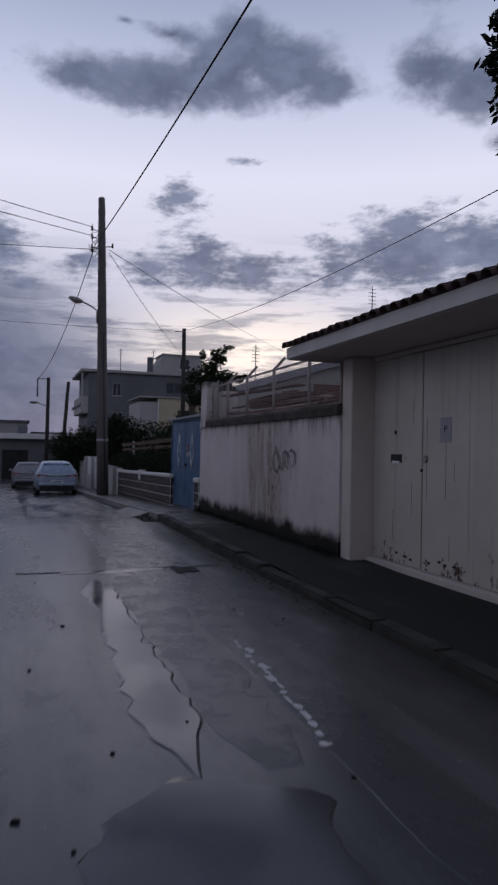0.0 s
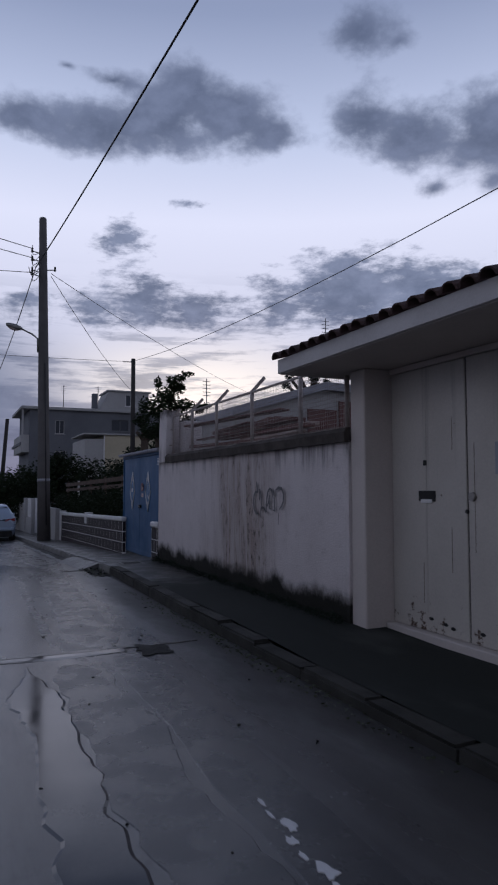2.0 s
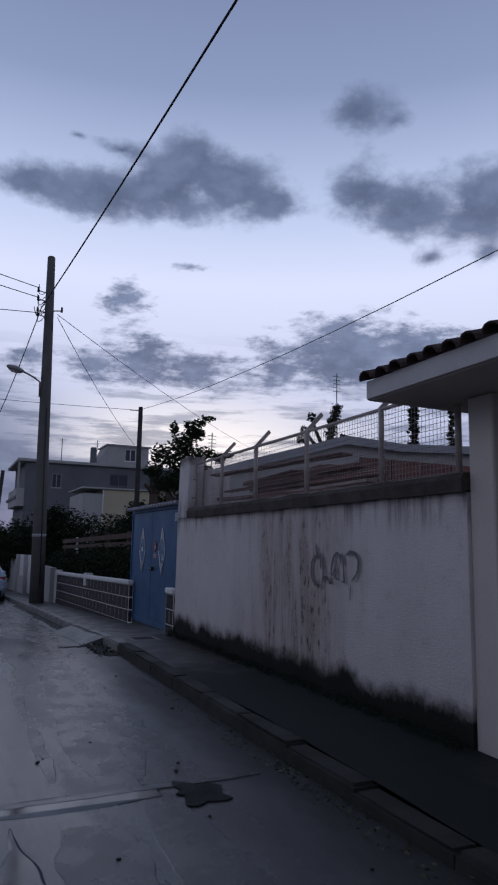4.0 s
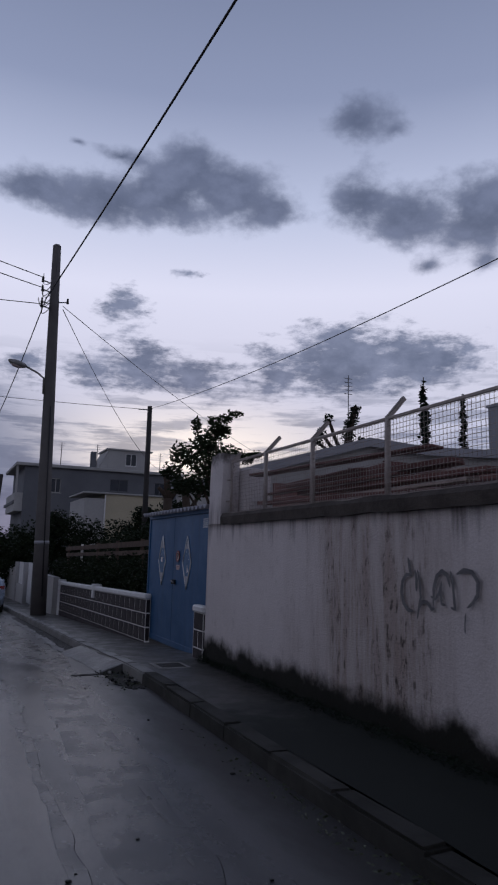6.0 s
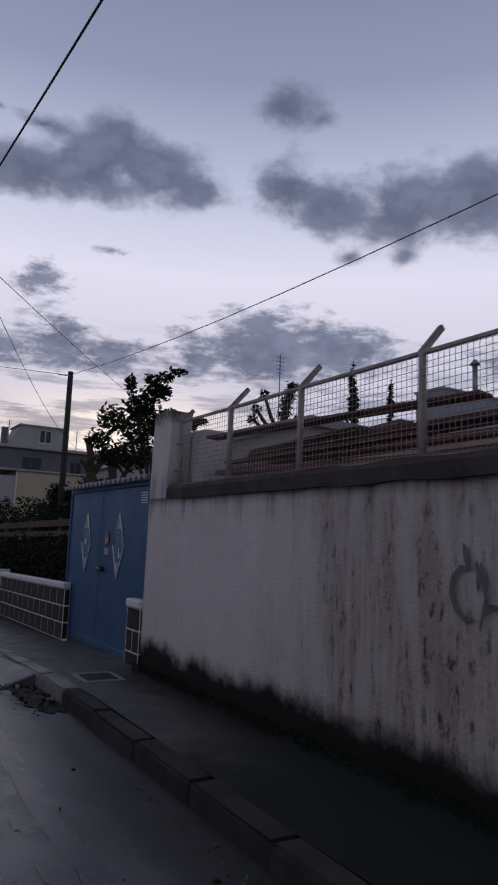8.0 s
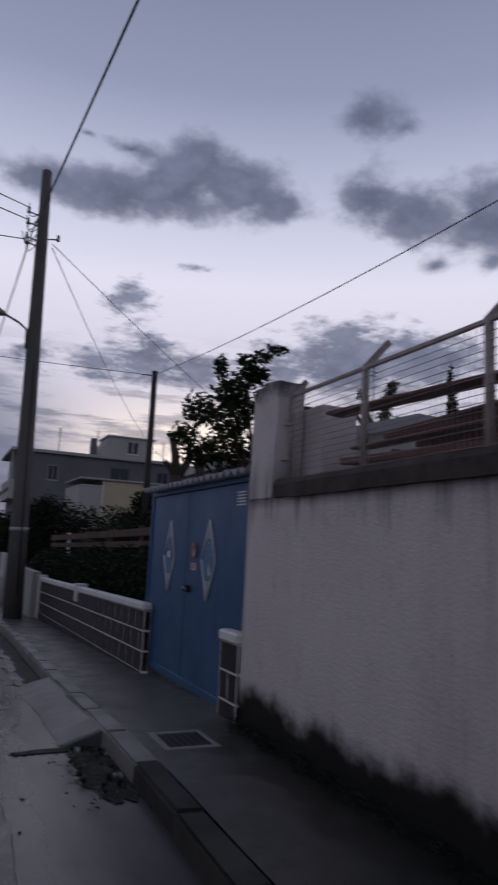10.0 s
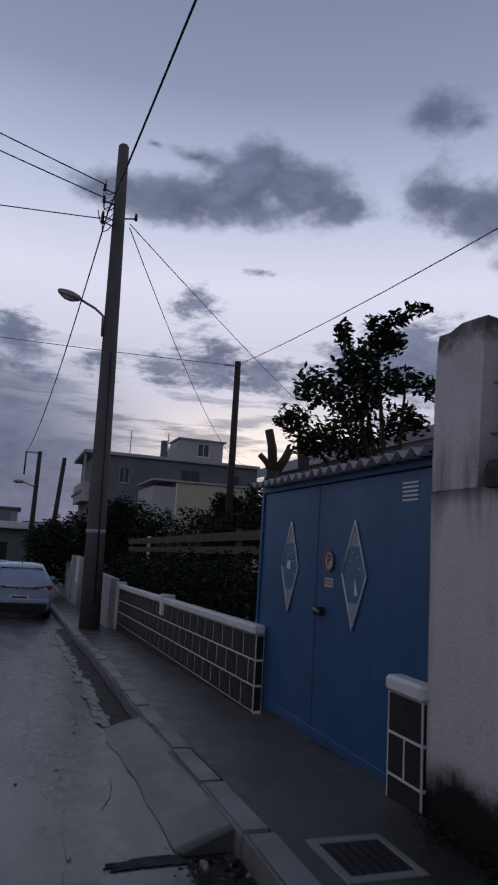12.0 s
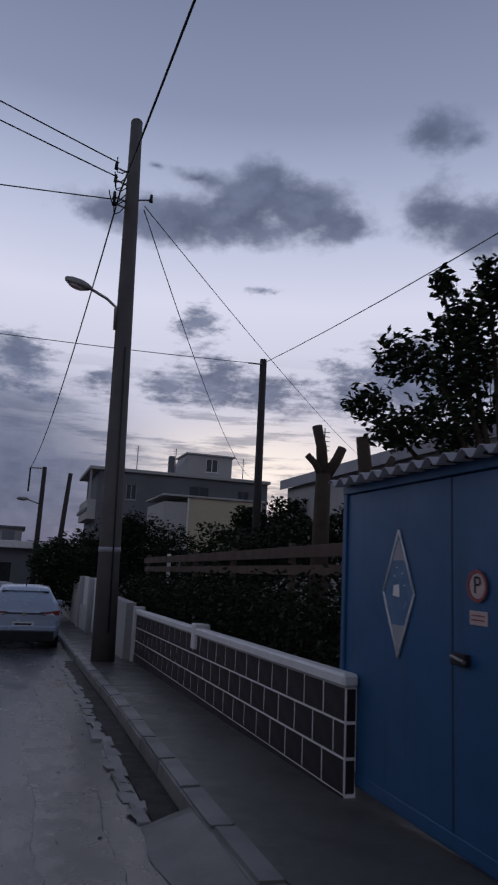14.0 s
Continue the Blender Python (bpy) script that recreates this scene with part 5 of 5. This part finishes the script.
hs = thing("apartment_house", "grey flat-roofed house with a roof room and balconies", "house")
HY = 64
holes = [(7.0, 8.0, 7.5, 9.0), (13.2, 15.2, 8.0, 9.3), (7.0, 8.2, 4.2, 5.6), (10.0, 11.4, 4.2, 5.6), (18.2, 19.4, 7.8, 9.2)]
facade("wall", "house", hs, 4.3, 21.4, HY, -1.5, 10.1, holes)
for h in holes:
    window(hs, h[0], h[1], HY, h[2], h[3], "house" if h[0] > 9 else "house_pale")
boxed("side_wall", "house", hs, (4.3, 4.55, HY + 0.25, HY + 11, -1.5, 10.1))
boxed("side_wall", "house", hs, (21.15, 21.4, HY + 0.25, HY + 11, -1.5, 10.1))
boxed("back_wall", "house", hs, (4.55, 21.15, HY + 10.7, HY + 10.95, -1.5, 10.1))
boxed("floor_slab", "house", hs, (3.4, 21.15, HY + 0.3, HY + 10.6, 6.2, 6.5))
boxed("roof", "house_pale", hs, (3.4, 21.6, HY - 0.35, HY + 11.2, 10.1, 10.42), 0.03, "pale flat roof slab")
boxed("balcony_parapet", "house_pale", hs, (3.5, 4.29, HY + 0.1, HY + 0.25, 5.7, 7.3))
boxed("balcony_wall", "house_pale", hs, (3.5, 3.7, HY + 0.26, HY + 9, 5.7, 7.3))
boxed("balcony_floor", "house_pale", hs, (3.5, 4.29, HY + 0.05, HY + 9, 5.4, 5.7))
boxed("balcony_post", "house_pale", hs, (3.5, 3.7, HY + 0.12, HY + 0.32, 7.3, 10.1))
pent = facade("roof_room", "house_pale", hs, 13.4, 18.2, HY + 2.5, 10.43, 12.9, [(15.4, 16.7, 11.2, 12.6)])
window(hs, 15.4, 16.7, HY + 2.5, 11.2, 12.6)
bm = bmesh.new()
prof = [(12.3, 10.43), (13.39, 10.43), (13.39, 12.85)]
for yy in (HY + 2.5, HY + 7):
    prof_v = [bm.verts.new((px, yy, pz)) for px, pz in prof]
    bm.faces.new(prof_v)
vs = list(bm.verts)
for k in range(3):
    bm.faces.new((vs[k], vs[(k + 1) % 3], vs[3 + (k + 1) % 3], vs[3 + k]))
part("stair_slope", bm, "house_pale", hs)
boxed("roof_room_side", "house_pale", hs, (13.4, 18.2, HY + 2.76, HY + 7, 10.43, 12.88))
boxed("roof_room_slab", "house_pale", hs, (13.2, 18.5, HY + 2.3, HY + 7.2, 12.9, 13.05))
boxed("chimney", "house", hs, (11.6, 12.2, HY + 3, HY + 3.6, 10.42, 12.6), 0.05)
rng = random.Random(9)
for x, h in ((8.3, 2.9), (12.25, 3.0), (19.6, 2.6)):
    mast = rod("antenna", "steel", hs, [(x, HY + 3, 10.42), (x, HY + 3, 10.42 + h)], 0.045, None, 6)
    for k in range(4):
        z = 10.42 + h - 0.1 - 0.22 * k
        rod("antenna_bar", "steel", mast, [(x - 0.35 + 0.05 * k, HY + 3, z), (x + 0.35 - 0.05 * k, HY + 3, z)], 0.012, None, 4)

yh = thing("garden_house", "small cream-yellow house with pale side wall", "house")
bm = bmesh.new()
slab(bm, 6.35, 10.6, 35, 40, -1.2, 5.25)
part("wall", bm, "yellow", yh)
boxed("side_wing", "house_pale", yh, (4.95, 6.345, 35.0, 40, -1.2, 4.95), 0.02)
boxed("roof", "house_pale", yh, (4.85, 10.75, 34.85, 40.2, 5.252, 5.36), 0.02)
boxed("drain_pipe", "white", yh, (6.25, 6.33, 34.92, 34.99, -1.1, 5.2))

hall = thing("gabled_hall", "wide low gabled hall with pale fascia", "building")
for yy in (10.0,):
    bm = bmesh.new()
    pr = [(5.8, -0.8), (22.0, -0.8), (22.0, 5.7), (12.0, 5.2), (9.5, 5.3), (5.8, 4.2)]
    f = bm.faces.new([bm.verts.new((px, yy, pz)) for px, pz in pr])
    ex = bmesh.ops.extrude_face_region(bm, geom=[f])["geom"]
    bmesh.ops.translate(bm, vec=(0, 9, 0), verts=[g for g in ex if isinstance(g, bmesh.types.BMVert)])
    bmesh.ops.recalc_face_normals(bm, faces=bm.faces[:])
    part("wall", bm, "house_pale", hall)
for (ax, az), (bx, bz) in (((5.6, 4.14), (9.5, 5.3)), ((9.5, 5.3), (12.0, 5.2)), ((12.0, 5.2), (22.3, 5.72))):
    bm = bmesh.new()
    vs = []
    for yy in (9.7, 19.2):
        for px, pz in ((ax, az), (bx, bz), (bx, bz + 0.3), (ax, az + 0.3)):
            vs.append(bm.verts.new((px, yy, pz + 0.01)))
    for q in ((0, 1, 2, 3), (7, 6, 5, 4), (0, 4, 5, 1), (1, 5, 6, 2), (2, 6, 7, 3), (3, 7, 4, 0)):
        bm.faces.new([vs[i] for i in q])
    part("roof", bm, "roof_sheet", hall, "pale grey sheet roof")
for k in range(9):
    boxed("wall_plank", "timber", hall, (6.0 + k * 1.4, 7.3 + k * 1.4, 9.9, 9.985, 0.5, 3.85 + min(k, 3) * 0.35))
block = thing("flat_block", "pale blue-grey flat-roofed block with a chimney pipe", "building")
facade("wall", "roof_sheet", block, 31.0, 46, 24.0, -1.2, 12.2, [(36.2, 37.2, 10.6, 11.6)])
window(block, 36.2, 37.2, 24.0, 10.6, 11.6)
boxed("roof", "roof_sheet", block, (30.9, 46.2, 23.9, 26.6, 12.2, 12.35))
boxed("side_wall", "roof_sheet", block, (31.0, 31.25, 24.26, 26.5, -1.2, 12.2))
flue = rod("flue", "steel", block, [(36.5, 26, 12.35), (36.5, 26, 15.2)], 0.2, None, 10)
rod("cowl", "steel", flue, [(36.5, 26, 15.2), (36.5, 26, 15.6)], 0.42, 0.1, 10)
for x, y, z0, z1 in ((18.4, 24.9, -1.2, 12.5), (12.1, 30, -1.2, 8.9)):
    an = thing("roof_antenna", "thin roof antenna mast with crossbars", "antenna")
    rod("mast", "steel", an, [(x, y, z0), (x, y, z1)], 0.035, None, 6)
    for k in range(5):
        rod("bar", "steel", an, [(x - 0.28, y, z1 - 0.2 - 0.24 * k), (x + 0.28, y, z1 - 0.2 - 0.24 * k)], 0.02, None, 4)

# white slatted garden gate past the pole
wg = thing("slatted_gate", "white slatted garden gate between pale pillars", "gate")
for y in (17.2, 19.9, 23.0):
    boxed("pillar", "house_pale", wg, (-0.20, 0.12, y - 0.16, y + 0.16, road_z(y) - 0.1, 1.25 - 0.01 * y), 0.02)
boxed("base_wall", "house_pale", wg, (-0.13, 0.07, 20.07, 22.83, -0.9, 0.1))
boxed("base_wall", "house_pale", wg, (-0.13, 0.07, 12.75, 17.03, -0.8, 0.75))
for k in range(15):
    y = 20.15 + k * 0.18
    boxed("slat", "white", wg, (-0.05, -0.02, y, y + 0.10, 0.11, 1.02))
for k in range(13):
    y = 17.45 + k * 0.18
    boxed("slat", "white", wg, (-0.05, -0.02, y, y + 0.11, -0.5, 1.05))
for z in (-0.2, 0.8):
    boxed("rail", "white", wg, (-0.015, 0.02, 17.36, 19.74, z, z + 0.06))
low = thing("garden_wall", "low pale rendered garden wall down the street", "wall", kind="structure")
boxed("wall", "house_pale", low, (-0.12, 0.1, 23.2, 38, -1.4, 0.75), 0.02)

shed = thing("street_end_building", "low dark building with a pale roof edge closing the street", "building")
facade("wall", "house", shed, -12, -0.6, 44, -1.5, 2.1, [(-4.6, -2.6, -1.2, 1.2)])
boxed("door", "black", shed, (-4.6, -2.6, 44.1, 44.15, -1.2, 1.2))
boxed("roof", "white", shed, (-12.3, -0.3, 43.3, 52, 2.1, 2.55), 0.03, "pale roof edge")
boxed("side_wall", "house", shed, (-0.85, -0.6, 44.26, 52, -1.5, 2.1))
boxed("chimney", "house", shed, (-3.4, -2.6, 47, 47.8, 2.55, 3.3))
for x, w, h, y in ((-9, 7, 4.5, 75), (-1.0, 4, 3.2, 80), (24, 12, 7, 90)):
    fb = thing("far_house", "far pale house beyond the street end", "house", "far houses")
    boxed("wall", "house_pale", fb, (x, x + w, y, y + 8, -1.6, h))
    boxed("roof", "house", fb, (x - 0.3, x + w + 0.3, y - 0.3, y + 8.3, h, h + 0.25))

# plain walls that close the street
# added out of view: blocks low sky light from the left, height assumed
op = thing("wall_opposite", "plain unseen wall added to block light from the other side of the street", "wall", kind="structure")
boxed("wall", "portal", op, (-7.6, -7.3, -40, 38, -1.2, 2.2))
bk = thing("wall_behind", "plain rendered wall further back along the street", "wall", kind="structure")
boxed("wall", "portal", bk, (0.06, 0.26, -40, -12.62, -0.3, 2.3))

# ---- kerb stones ----
def kerb_mesh(seed, mat):
    rng = random.Random(seed)
    bm = bmesh.new()
    slab(bm, 0, 0.19, 0.006, 0.894, -0.12, 0.148)
    bmesh.ops.bevel(bm, geom=[e for e in bm.edges if all(vert.co.z > 0 for vert in e.verts)], offset=0.022, segments=2, affect="EDGES")
    for vert in bm.verts:
        vert.co += Vector((rng.uniform(-1, 1), 0, rng.uniform(-1, 0.3))) * 0.008
    me = bpy.data.meshes.new("kerb_stone")
    bm.to_mesh(me)
    bm.free()
    me.materials.append(M[mat])
    return me


kerb = thing("kerb", "worn concrete kerb stones along the pavement", "kerb", kind="structure")
KM = [kerb_mesh(k, "kerb") for k in range(4)] + [kerb_mesh(k, "kerb_mossy") for k in range(4)]
rng = random.Random(2)
for k in range(62):
    y = -18 + 0.9 * k
    ob = new("kerb_stone", KM[k % 4 + (4 if y < -1.2 else 0)])
    ob.parent = kerb
    drop = 0.14 - rise(y) + (rng.uniform(-0.002, 0.006) if y < -2 else 0.0)
    ob.matrix_basis = pose(kerb_x(y) + rng.uniform(-0.008, 0.008), y, road_z(y) - drop, math.degrees(math.atan((road_z(y + 0.9) - road_z(y)) / 0.9)), rng.uniform(-0.4, 0.4), math.degrees(math.atan(-(kerb_x(y + 0.9) - kerb_x(y)) / 0.9)) + rng.uniform(-0.6, 0.6))

# every thing's empty stands at its base
bpy.context.view_layer.update()
for ob in [o for o in scene.objects if o.type == "EMPTY" and not o.parent and o.location.length == 0]:
    kids = [c for c in ob.children]
    pts = [c.matrix_basis @ Vector(p) for c in kids if c.type == "MESH" for p in c.bound_box]
    if not pts:
        continue
    lo = Vector((min(p.x for p in pts), min(p.y for p in pts), min(p.z for p in pts)))
    hi = Vector((max(p.x for p in pts), max(p.y for p in pts), 0))
    base = Vector(((lo.x + hi.x) / 2, (lo.y + hi.y) / 2, lo.z))
    ob.location = base
    for c in kids:
        c.location -= base
